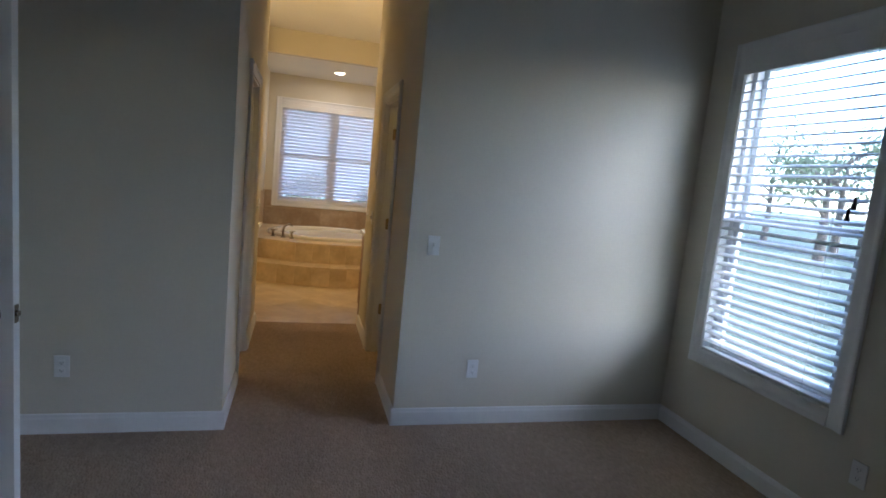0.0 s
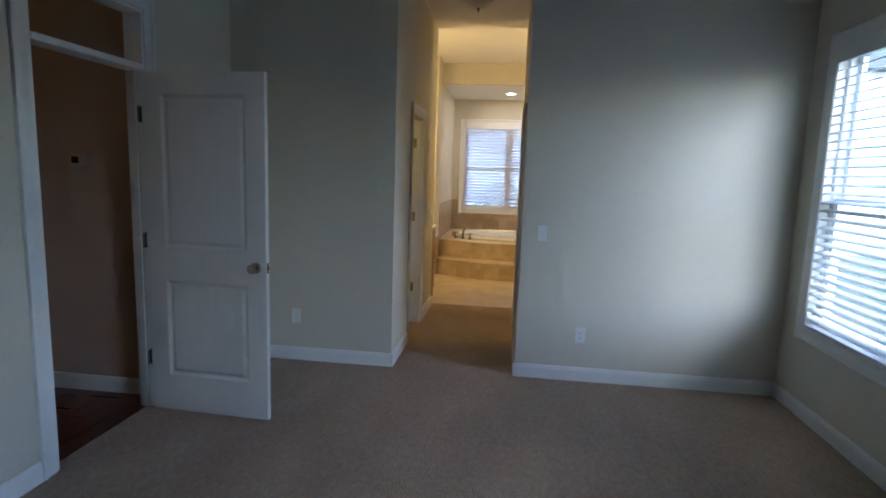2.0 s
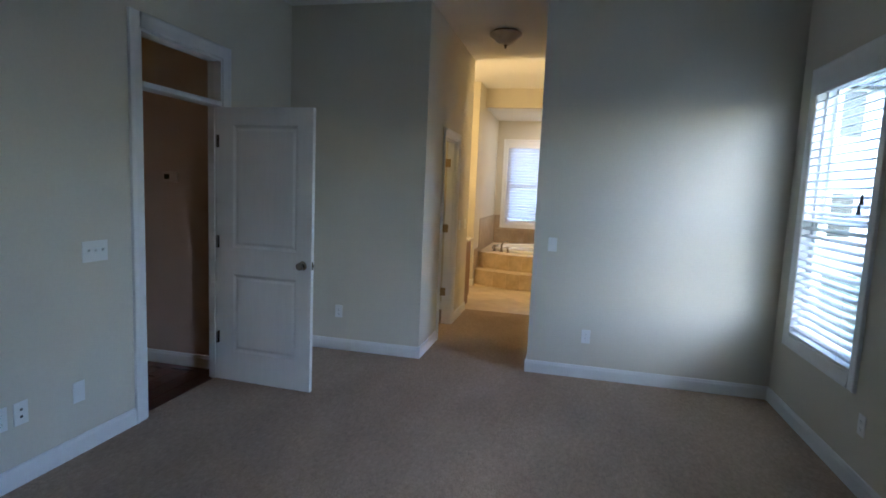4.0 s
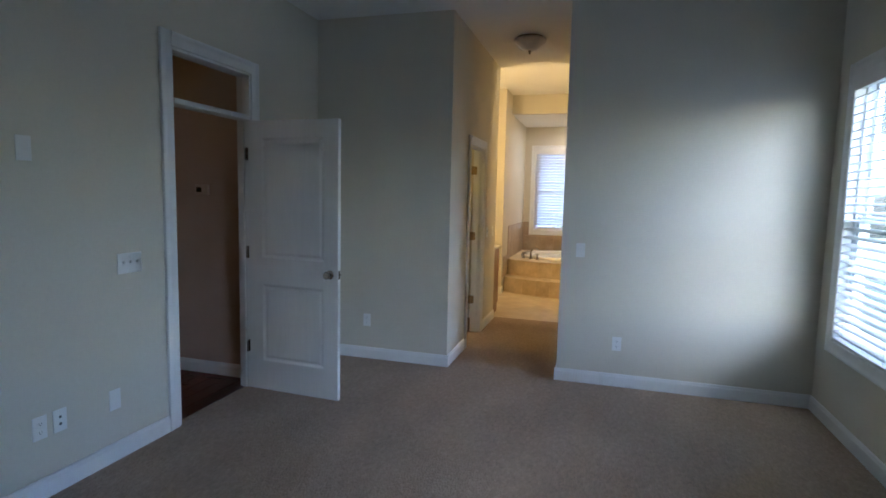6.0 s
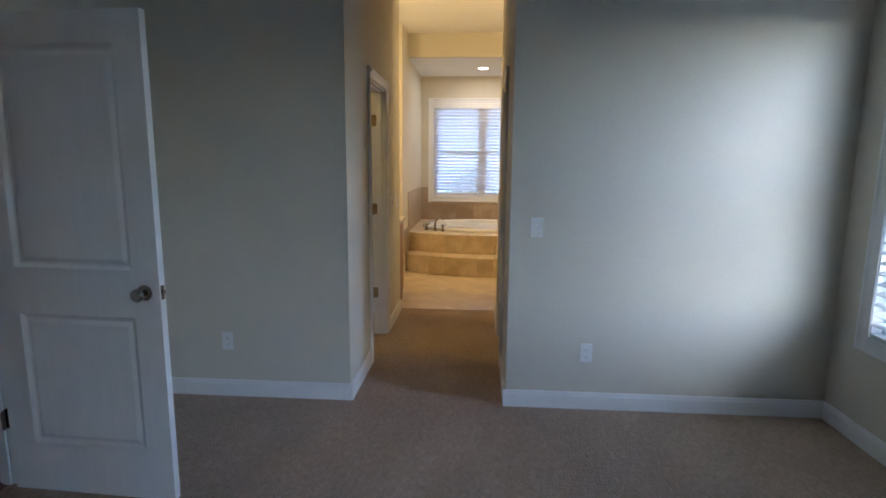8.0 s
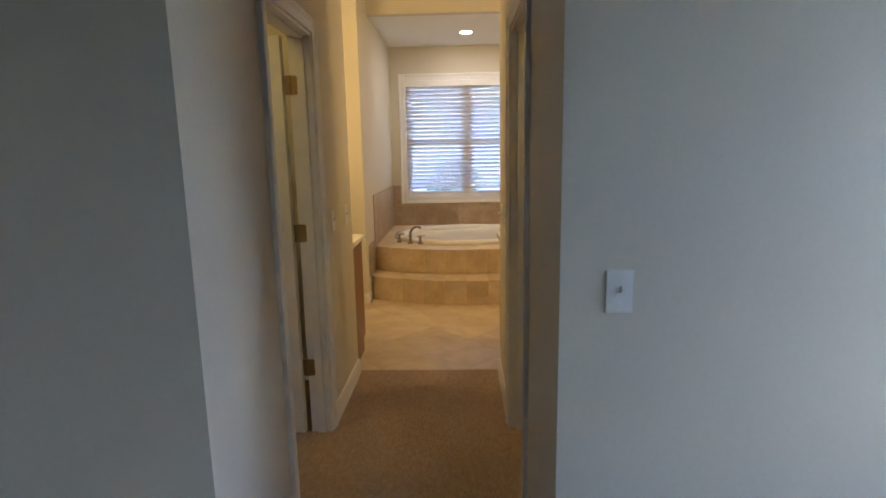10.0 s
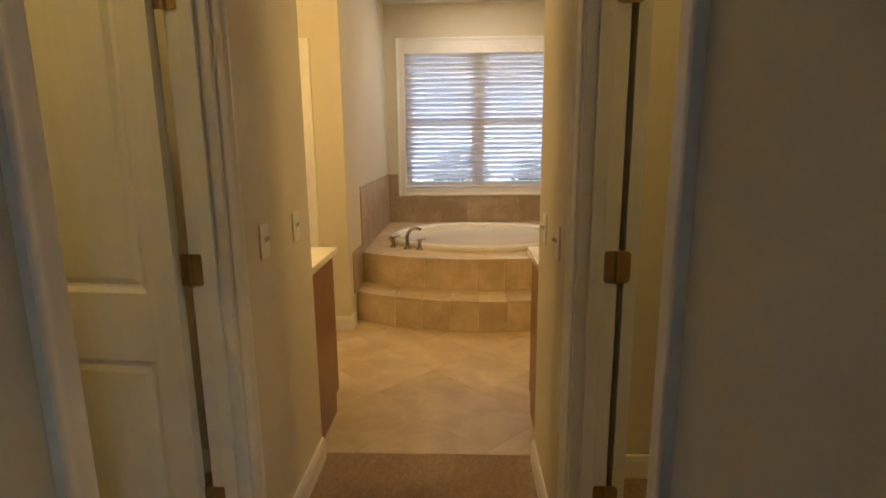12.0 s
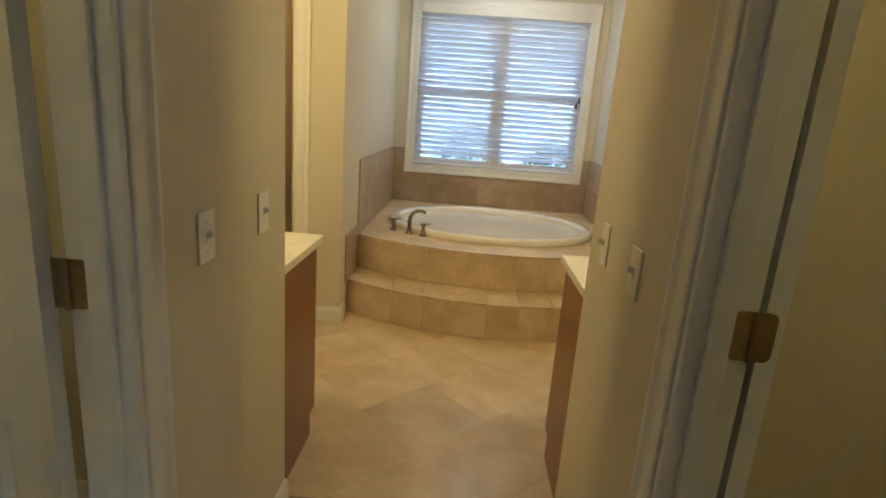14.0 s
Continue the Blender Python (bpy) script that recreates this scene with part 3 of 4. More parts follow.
def slat_mesh(w, material, depth=0.060, rise=0.006):
    bm = bmesh.new()
    rows = []
    for i in range(5):
        a = i / 4 - 0.5
        rows.append([[bm.verts.new((x, a * depth, rise * (1 - 4 * a * a) + dz)) for x in (0, w)] for dz in (0, 0.003)])
    for p, q in zip(rows, rows[1:]):
        bm.faces.new((p[1][0], p[1][1], q[1][1], q[1][0]))
        bm.faces.new((p[0][0], p[0][1], q[0][1], q[0][0]))
        for e in (0, 1):
            bm.faces.new((p[0][e], q[0][e], q[1][e], p[1][e]))
    for r in (rows[0], rows[-1]):
        bm.faces.new((r[0][0], r[0][1], r[1][1], r[1][0]))
    return mesh_of("slat", bm, material)


def blind(m, w, h, tilt, pitch, label, vane, drop=0.084, gap=0.006):
    b = thing("window_blind", label, "blind", m)
    part("headrail", boxes((0, w, -0.012, 0.042, h - 0.052, h - 0.004), bevel=0.003), RAIL, b)
    part("valance", boxes((-0.002, w + 0.002, -0.022, -0.013, h - drop, h - 0.002), bevel=0.003), RAIL, b)
    me = slat_mesh(w - 2 * gap, vane)
    rng = random.Random(4)
    z, bottom = h - 0.095, 0.035
    while z > bottom + pitch * 0.7:
        part("slat", me, vane, b, m=pose(gap, 0.018, z, tilt + rng.uniform(-0.2, 0.2), rng.uniform(-0.02, 0.02), 0))
        z -= pitch
    part("bottom_rail", boxes((0.004, w - 0.004, -0.012, 0.046, 0.010, 0.026), bevel=0.004), RAIL, b)
    for k in (0.14, 0.5, 0.86) if w > 1.2 else (0.18, 0.82):
        part("ladder_cord", boxes((w * k - 0.001, w * k + 0.001, -0.0125, -0.0115, 0.02, h - 0.06), (w * k - 0.001, w * k + 0.001, 0.047, 0.048, 0.02, h - 0.06)), CORD, b)
    return b


def tassels(parent, x, y, top, z):
    for k, dz in ((0, 0.0), (0.022, 0.055)):
        part("pull_cord", tube([(x + k, y, top), (x + k, y, z + dz + 0.05)], 0.0012, 6), CORD, parent)
        part("tassel", turned(lathe([(0.004, 0.055), (0.007, 0.05), (0.008, 0.03), (0.013, 0.0), (0.011, -0.004), (0.0, -0.004)], 14), Matrix.Translation((x + k, y, z + dz))), TASSEL, parent, "cord tassel darkened against the window light", smooth=True)


MB = Matrix.Translation((XE, WB[1], WB[2])) @ pose(0, 0, 0, 0, 0, -90)
MT = Matrix.Translation((WT[0], YN, WT[2]))
window(1, MB, WB[1] - WB[0], WB[3] - WB[2], "tall white double-hung window with white trim", meet=0.47)
window(2, MT, WT[1] - WT[0], WT[3] - WT[2], "wide white window above the tub", units=2)
bb = blind(MB, WB[1] - WB[0], WB[3] - WB[2], 16, 0.054, "white slatted blind opened flat in the tall window", SLAT, drop=0.105, gap=0.010)
tassels(bb, WB[1] - WB[0] - 0.075, -0.03, 1.76, 0.90)
bt = blind(MT, WT[1] - WT[0], WT[3] - WT[2], -48.0, 0.0535, "white slatted blind half closed above the tub", VANE, gap=0.011)
tassels(bt, WT[1] - WT[0] - 0.06, -0.03, 1.40, 0.67)
# Unseen rear window, assumed; the tilt of its blind sets the room's ambient light.
MS = Matrix.Translation((XE, WS[1], WS[2])) @ pose(0, 0, 0, 0, 0, -90)
window(3, MS, WS[1] - WS[0], WS[3] - WS[2], "tall white double-hung window with white trim", meet=0.47)
blind(MS, WS[1] - WS[0], WS[3] - WS[2], 29, 0.054, "white slatted blind half opened in the assumed rear window", SLAT, drop=0.105, gap=0.010)


# ---- wall plates ----
def plate(kind, axis, face, side, u, z, gangs=1):
    names = {"switch": ("light_switch", "white toggle light switch on a cream wall", "switch"), "outlet": ("wall_outlet", "white duplex outlet low on a cream wall", "outlet"),
             "jack": ("wall_outlet", "white cable jack plate low on a cream wall", "outlet"), "blank": ("wall_plate", "white blank plate on a cream wall", "plate")}
    name, label, cat = names[kind]
    if gangs == 3:
        label = "white three-gang toggle switch beside the bedroom door"
    p = thing(name, label, cat, Matrix.Translation((0, 0, z)) @ on_face(axis, face, side) @ Matrix.Translation((u, 0, 0)))
    w = 0.036 + (gangs - 1) * 0.023
    part("cover_plate", boxes((-w, w, 0, 0.006, -0.058, 0.058), bevel=0.003, segments=2), PLATE, p)
    for g in range(gangs):
        x = (g - (gangs - 1) / 2) * 0.046
        if kind == "switch":
            part("toggle", turned(boxes((-0.005, 0.005, 0, 0.021, -0.0065, 0.0065), bevel=0.002), Matrix.Translation((x, 0.004, 0.001)) @ pose(0, 0, 0, 34)), PLATE, p)
            part("toggle_frame", boxes((x - 0.0075, x + 0.0075, 0.0055, 0.007, -0.014, 0.014), bevel=0.001), PLATE, p)
            for s in (-0.032, 0.032):
                part("screw", turned(lathe([(0.0, 0), (0.0032, 0), (0.0028, 0.0012), (0.0, 0.0015)], 10), Matrix.Translation((x, 0.006, s)) @ pose(0, 0, 0, -90)), PLATE, p)
        elif kind == "outlet":
            for s in (-0.021, 0.021):
                o = part("socket", boxes((x - 0.016, x + 0.016, 0.005, 0.0075, s - 0.0135, s + 0.0135), bevel=0.0012), PLATE, p)
                part("slot", boxes((x - 0.0075, x - 0.0055, 0.0072, 0.0078, s - 0.002, s + 0.006), (x + 0.0055, x + 0.0075, 0.0072, 0.0078, s - 0.002, s + 0.006), (x - 0.002, x + 0.002, 0.0072, 0.0078, s - 0.009, s - 0.005)), SLOT, o)
            part("screw", turned(lathe([(0.0, 0), (0.0032, 0), (0.0028, 0.0012), (0.0, 0.0015)], 10), Matrix.Translation((x, 0.006, 0)) @ pose(0, 0, 0, -90)), PLATE, p)
        elif kind == "jack":
            for s in (-0.018, 0.018):
                part("jack", boxes((x - 0.006, x + 0.006, 0.005, 0.0085, s - 0.006, s + 0.006), bevel=0.001), SLOT, p)
    return p


plate("switch", "y", 0, -1, 1.124, 1.112)
plate("outlet", "y", 0, -1, 1.446, 0.356)
plate("outlet", "y", 0, -1, -0.78, 0.362)
plate("switch", "x", XW, 1, -2.138, 1.112, 3)
plate("blank", "x", XW, 1, -2.267, 0.352)
plate("jack", "x", XW, 1, -2.589, 0.362)
plate("outlet", "x", XW, 1, -2.692, 0.362)
plate("blank", "x", XW, 1, -2.70, 1.71)
plate("outlet", "x", XE, -1, -1.35, 0.37)
plate("switch", "x", CW, 1, 1.596, 1.12)
plate("switch", "x", CW, 1, 1.933, 1.116)
plate("switch", "x", CE, -1, 1.67, 1.10)
plate("switch", "x", CE, -1, 1.956, 1.10)

th = thing("thermostat", "beige wall thermostat with a small dark display", "thermostat", Matrix.Translation((0, 0, 1.535)) @ on_face("y", -0.86, -1) @ Matrix.Translation((-1.86, 0, 0)))
part("body", boxes((-0.065, 0.065, 0, 0.026, -0.042, 0.042), bevel=0.006, segments=2), BEIGE, th)
part("display", boxes((-0.045, 0.005, 0.0255, 0.0275, -0.018, 0.022), bevel=0.001), SCREEN, th)
part("button", boxes((0.022, 0.042, 0.0255, 0.0285, -0.012, 0.012), bevel=0.002), BEIGE, th)

# ---- ceiling fixtures ----
cl = thing("ceiling_light", "unlit flush ceiling light with frosted glass bowl and nickel finial", "ceiling light", pose(0.515, 0.93, HC))
part("pan", lathe([(0.0, 0.0), (0.128, 0.0), (0.132, -0.008), (0.126, -0.020), (0.0, -0.020)], 40), NICKEL, cl, "satin nickel pan", smooth=True)
part("glass_bowl", lathe([(0.135, -0.018), (0.156, -0.022), (0.160, -0.034), (0.150, -0.050), (0.126, -0.066), (0.100, -0.088), (0.078, -0.112), (0.050, -0.126), (0.0, -0.130)], 40), FROST, cl, "frosted glass bowl", smooth=True)
part("finial", lathe([(0.0, -0.122), (0.016, -0.128), (0.018, -0.134), (0.008, -0.140), (0.011, -0.150), (0.006, -0.162), (0.0, -0.166)], 20), NICKEL, cl, smooth=True)

dl = thing("downlight", "lit recessed downlight with white trim ring", "downlight", pose(0.805, 5.32, HT))
part("trim_ring", lathe([(0.070, 0.0), (0.098, 0.0), (0.098, -0.004), (0.090, -0.008), (0.074, -0.010), (0.070, -0.004)], 40), TRIM, dl, smooth=True)
part("lens", lathe([(0.0, -0.003), (0.069, -0.003), (0.069, -0.006), (0.0, -0.006)], 32), LENS, dl, "glowing lens")

for x in (-0.62, 1.60):
    vl = thing("vanity_light", "lit nickel vanity light bar with frosted shades", "wall light", pose(x, CEND, 2.13))
    part("back_plate", boxes((-0.28, 0.28, 0.0, 0.03, -0.05, 0.05), bevel=0.006), NICKEL, vl)
    for k in (-0.19, 0.19):
        sh = part("shade", turned(lathe([(0.03, -0.06), (0.045, -0.04), (0.055, 0.02), (0.06, 0.06), (0.0, 0.06)], 20), Matrix.Translation((k, 0.1, 0))), BULB, vl, "glowing frosted shade", smooth=True)
        part("arm", tube([(k, 0.03, -0.03), (k, 0.07, -0.075), (k, 0.1, -0.062)], 0.008, 8), NICKEL, vl)


# ---- vanities ----
def vanity(x0, x1, inner):
    """A cabinet against the wall at CEND that faces the tub; inner: the end beside the passage."""
    y0, y1 = CEND + 0.003, CEND + 0.50
    v = thing("bathroom_vanity", "cherry-stained wooden vanity cabinet on the tile floor", "cabinet", group="bathroom vanities")
    bm = bmesh.new()
    a = [(y0, 0.0), (y1 - 0.065, 0.0), (y1 - 0.065, 0.105), (y1, 0.105), (y1, 0.855), (y0, 0.855)]
    ends = [[bm.verts.new((x, y, z)) for y, z in a] for x in (x0, x1)]
    for i in range(6):
        bm.faces.new((ends[0][i], ends[0][(i + 1) % 6], ends[1][(i + 1) % 6], ends[1][i]))
    bm.faces.new(ends[0])
    bm.faces.new(ends[1][::-1])
    part("body", bm, CABINET, v)
    n = 3
    w = (x1 - x0 - 0.04) / n
    for i in range(n):
        dx0 = x0 + 0.02 + i * w + 0.006
        dx1 = dx0 + w - 0.012
        dr = part("door", boxes((dx0, dx1, y1, y1 + 0.019, 0.13, 0.66), bevel=0.004), CABINET, v)
        part("handle", tube([((dx0 + dx1) / 2, y1 + 0.019, 0.60), ((dx0 + dx1) / 2, y1 + 0.04, 0.60)], [0.006, 0.013], 12), NICKEL, dr, smooth=True)
        part("drawer_front", boxes((dx0, dx1, y1, y1 + 0.019, 0.68, 0.83), bevel=0.004), CABINET, v)
    c0, c1 = (x0, x1 + 0.02) if inner > 0 else (x0 - 0.02, x1)
    top = part("worktop", boxes((c0, c1, y0, y1 + 0.035, 0.855, 0.89), bevel=0.006, segments=2), COUNTER, v, "cream cultured marble top with rounded edge")
    sp = part("backsplash", boxes((x0 + 0.0, x1 - 0.0, y0, y0 + 0.02, 0.89, 0.98), bevel=0.004), COUNTER, top)
    return v


vanity(XW + 0.003, CW - 0.035, 1)
vanity(CE + 0.035, XE - 0.003, -1)

# ---- tub, deck and steps ----
ACX, R1 = (AW + AE) / 2, 1.93


def arc_y(front, x, r=R1):
    """The bowed front: its y at x, with the foremost point in the middle."""
    return front + r - math.sqrt(r * r - (x - ACX) ** 2)


STEP_Z, DECK_Z, STEP_Y, DECK_Y = 0.245, 0.502, 3.79, 4.10
XA, XB = AW + 0.012, AE - 0.012


def bowed_block(bm, front, z0, z1, back, n=36):
    cols = []
    for i in range(n + 1):
        x = AW + 0.004 + (AE - AW - 0.008) * i / n
        y = arc_y(front, x) + 0.003
        cols.append([bm.verts.new((x, y, z0)), bm.verts.new((x, y, z1)), bm.verts.new((x, back, z1)), bm.verts.new((x, back, z0))])
    for a, b in zip(cols, cols[1:]):
        for k in (0, 1):
            bm.faces.new((a[k], a[k + 1], b[k + 1], b[k]))
    return bm


deck = thing("tub_deck", "beige tiled tub deck with two bowed steps", "tub deck", kind="structure")
part("step_core", bowed_block(bmesh.new(), STEP_Y, 0.0, STEP_Z - 0.010, DECK_Y + 0.6), GROUT, deck)
bm = bmesh.new()
n = 36
for i in range(n):
    xa, xb = AW + 0.004 + (AE - AW - 0.008) * i / n, AW + 0.004 + (AE - AW - 0.008) * (i + 1) / n
    ya, yb = arc_y(DECK_Y, xa) + 0.003, arc_y(DECK_Y, xb) + 0.003
    bm.faces.new([bm.verts.new(p) for p in ((xa, ya, STEP_Z - 0.01), (xb, yb, STEP_Z - 0.01), (xb, yb, DECK_Z - 0.01), (xa, ya, DECK_Z - 0.01))])
part("deck_core", bm, GROUT, deck)


def bowed_tile(front, x0, x1, z0, z1, t=0.012, n=4):
    """A riser tile that follows the bow, with eased edges."""
    bm = bmesh.new()
    grids = []
    e = 0.0025
    for dy, m in ((0.0, e), (0.003, 0.0), (t, 0.0)):
        rows = []
        for i in range(n + 1):
            x = x0 + m + (x1 - x0 - 2 * m) * i / n
            rows.append([bm.verts.new((x, arc_y(front, x) + dy, z)) for z in (z0 + m, z1 - m)])
        grids.append(rows)
    g = grids[0]
    for i in range(n):
        bm.faces.new((g[i][0], g[i + 1][0], g[i + 1][1], g[i][1]))
    for a, b in zip(grids, grids[1:]):
        for i in range(n):
            bm.faces.new((a[i][0], a[i + 1][0], b[i + 1][0], b[i][0]))
            bm.faces.new((a[i][1], a[i + 1][1], b[i + 1][1], b[i][1]))
        for i in (0, n):
            bm.faces.new((a[i][0], a[i][1], b[i][1], b[i][0]))
    return bm


def tread_tile(front, back, x0, x1, z, flat=None, n=4, t=0.012, lip=0.002):
    """A tread tile between two bows (or a bow and a straight back)."""
    bm = bmesh.new()
    e = 0.0025
    grids = []
    for dz, m in ((0.0, e), (-0.003, 0.0), (-t, 0.0)):
        rows = []
        for i in range(n + 1):
            x = x0 + m + (x1 - x0 - 2 * m) * i / n
            rows.append([bm.verts.new((x, arc_y(front, x) - lip + m, z + dz)), bm.verts.new((x, (arc_y(back, x) if flat is None else flat) - m, z + dz))])
        grids.append(rows)
    g = grids[0]
    for i in range(n):
        bm.faces.new((g[i][0], g[i + 1][0], g[i + 1][1], g[i][1]))
    for a, b in zip(grids, grids[1:]):
        for i in range(n):
            for k in (0, 1):
                bm.faces.new((a[i][k], a[i + 1][k], b[i + 1][k], b[i][k]))
        for i in (0, n):
            bm.faces.new((a[i][0], a[i][1], b[i][1], b[i][0]))
    return bm


COLS = [XA]
x = 0.115
while x < XB - 0.08:
    COLS.append(x)
    x += 0.2165
COLS.append(XB)
for a, b in zip(COLS, COLS[1:]):
    g = 0.0018
    part("tile", bowed_tile(STEP_Y, a + g, b - g, 0.004, STEP_Z - 0.014), TILE, deck)
    part("tile", bowed_tile(DECK_Y, a + g, b - g, STEP_Z + 0.003, DECK_Z - 0.014), TILE, deck)
    part("tread_tile", tread_tile(STEP_Y, DECK_Y, a + g, b - g, STEP_Z), TILE, deck)

TCX, TCY, TA, TB = 0.795, 5.065, 0.865, 0.695
bm = bmesh.new()
outer, inner = [], []
for i in range(49):
    x = XA + (XB - XA) * i / 48
    outer.append((x, arc_y(DECK_Y, x) - 0.002))
outer += [(XB, YN - 0.012), (XA, YN - 0.012)]
inner = [(TCX + (TA - 0.04) * math.cos(2 * math.pi * i / 64), TCY + (TB - 0.04) * math.sin(2 * math.pi * i / 64)) for i in range(64)]
edges = []
for ring in (outer, inner):
    vs = [bm.verts.new((p[0], p[1], DECK_Z)) for p in ring]
    edges += [bm.edges.new((vs[i], vs[(i + 1) % len(vs)])) for i in range(len(vs))]
bmesh.ops.triangle_fill(bm, use_beauty=True, edges=edges)
ext = bmesh.ops.extrude_face_region(bm, geom=bm.faces[:])
bmesh.ops.translate(bm, vec=(0, 0, -0.013), verts=[v for v in ext["geom"] if isinstance(v, bmesh.types.BMVert)])
part("deck_slab", bm, TILE, deck, "beige tiled deck top")

tub = thing("bathtub", "white oval drop-in bathtub set in the tile deck", "bathtub", pose(TCX, TCY, DECK_Z))
k = TB / TA
part("shell", lathe([(TA - 0.06, 0.0), (TA, 0.0), (TA + 0.009, 0.016), (TA + 0.007, 0.034), (TA - 0.008, 0.050), (TA - 0.035, 0.056), (TA - 0.07, 0.053), (TA - 0.092, 0.040), (TA - 0.105, 0.0), (TA - 0.14, -0.24), (TA - 0.20, -0.36), (TA - 0.30, -0.41), (0.0, -0.42)], 72, 1, k), ACRYLIC, tub, smooth=True)
part("drain", lathe([(0.0, 0.0), (0.035, 0.0), (0.036, 0.003), (0.03, 0.006), (0.0, 0.006)], 20), NICKEL, tub, m=pose(-0.25, 0, -0.419))

fc = thing("tub_faucet", "satin nickel tub filler with two lever handles on the deck", "faucet")
fx, fy, fz = 0.155, 4.535, DECK_Z
way = Vector((0.93, 0.36, 0)).normalized()
pts = []
for i in range(13):
    a = math.pi * (0.0 + 0.72 * i / 12)
    pts.append(Vector((fx, fy, fz + 0.095)) + way * (0.075 * (1 - math.cos(a))) + Vector((0, 0, 0.085 * math.sin(a))))
part("spout", tube([(fx, fy, fz), (fx, fy, fz + 0.06), *pts], [0.020, 0.017, *[0.016 - 0.003 * i / 12 for i in range(13)]], 14), NICKEL, fc, smooth=True)
part("escutcheon", turned(lathe([(0.0, 0), (0.032, 0), (0.032, 0.004), (0.022, 0.016), (0.0, 0.018)], 24), Matrix.Translation((fx, fy, fz))), NICKEL, fc, smooth=True)
for hx, hy in ((0.022, 4.62), (0.268, 4.485)):
    h = part("handle_post", turned(lathe([(0.0, 0), (0.030, 0), (0.030, 0.005), (0.018, 0.016), (0.014, 0.06), (0.018, 0.085), (0.012, 0.097), (0.0, 0.1)], 20), Matrix.Translation((hx, hy, fz))), NICKEL, fc, smooth=True)
    part("lever", tube([(hx - 0.03, hy + 0.01, fz + 0.088), (hx, hy, fz + 0.090), (hx + 0.055, hy - 0.01, fz + 0.098)], [0.006, 0.009, 0.005], 10), NICKEL, h, smooth=True)


# ---- toilet in the dim room ----
tl = thing("toilet", "white ceramic toilet in the dim toilet room", "toilet", pose(-0.86, YN - 0.02, 0.0))
part("tank", boxes((-0.23, 0.23, -0.20, 0.0, 0.38, 0.74), bevel=0.02, segments=3), ACRYLIC, tl)
part("tank_lid", boxes((-0.24, 0.24, -0.215, 0.0, 0.74, 0.775), bevel=0.012, segments=2), ACRYLIC, tl)
part("bowl", turned(lathe([(0.10, 0.0), (0.12, 0.02), (0.11, 0.15), (0.16, 0.30), (0.20, 0.38), (0.19, 0.395), (0.0, 0.395)], 32, 0.95, 1.25), Matrix.Translation((0, -0.46, 0))), ACRYLIC, tl, smooth=True)
part("seat_lid", turned(lathe([(0.0, 0.396), (0.205, 0.396), (0.208, 0.41), (0.195, 0.425), (0.0, 0.43)], 32, 0.92, 1.22), Matrix.Translation((0, -0.46, 0))), ACRYLIC, tl, smooth=True)
part("flush_lever", tube([(-0.17, -0.205, 0.68), (-0.17, -0.22, 0.68), (-0.11, -0.222, 0.672)], 0.006, 8), NICKEL, tl)

# ---- outside ----
structure("ground", boxes((-900, 900, -900, 900, -0.8, -0.45)), GRASS, "mown lawn running to the horizon", "lawn")
structure("road", boxes((24, 30, -300, 300, -0.452, -0.43)), ASPHALT, "grey asphalt street beyond the lawn", "road")


def tree(x, y, h, seed):
    rng = random.Random(seed)
    t = thing("tree", "leafy green broad tree on the lawn", "tree", pose(x, y, -0.45), group="garden trees")
    part("trunk", tube([(0, 0, 0), (0.05, 0.02, h * 0.25), (-0.04, 0.05, h * 0.5), (0.02, 0, h * 0.8)], [0.22, 0.17, 0.11, 0.03], 10), BARK, t)
    tips = []
    for i in range(9):
        a, z = rng.uniform(0, 6.28), h * rng.uniform(0.32, 0.7)
        r = h * rng.uniform(0.16, 0.32)
        tip = (math.cos(a) * r, math.sin(a) * r, z + h * rng.uniform(0.08, 0.22))
        tips.append(tip)
        part("limb", tube([(0, 0, z), (tip[0] * 0.5, tip[1] * 0.5, (z + tip[2]) / 2 + 0.1), tip], [0.08, 0.05, 0.02], 7), BARK, t)
    bm = bmesh.new()
    for _ in range(1000):
        c = rng.choice(tips)
        p = Vector(c) + Vector((rng.gauss(0, 1), rng.gauss(0, 1), rng.gauss(0, 0.8))) * h * 0.085
        n = Vector((rng.gauss(0, 1), rng.gauss(0, 1), rng.gauss(0, 1))).normalized()
        u = n.orthogonal().normalized() * rng.uniform(0.07, 0.15)
        w = n.cross(u) * 0.6
        bm.faces.new([bm.verts.new(p + d) for d in (-u, w * 0.9 - u * 0.1, u, -w * 0.9 - u * 0.1)])
    part("crown", bm, LEAF, t)
    return t


for i, (x, y, h) in enumerate(((20, 13.5, 5.2), (25, 17, 6.2), (19, 20, 5.6), (29, 25, 7.5), (34, 12, 6.5))):
    tree(x, y, h, i)


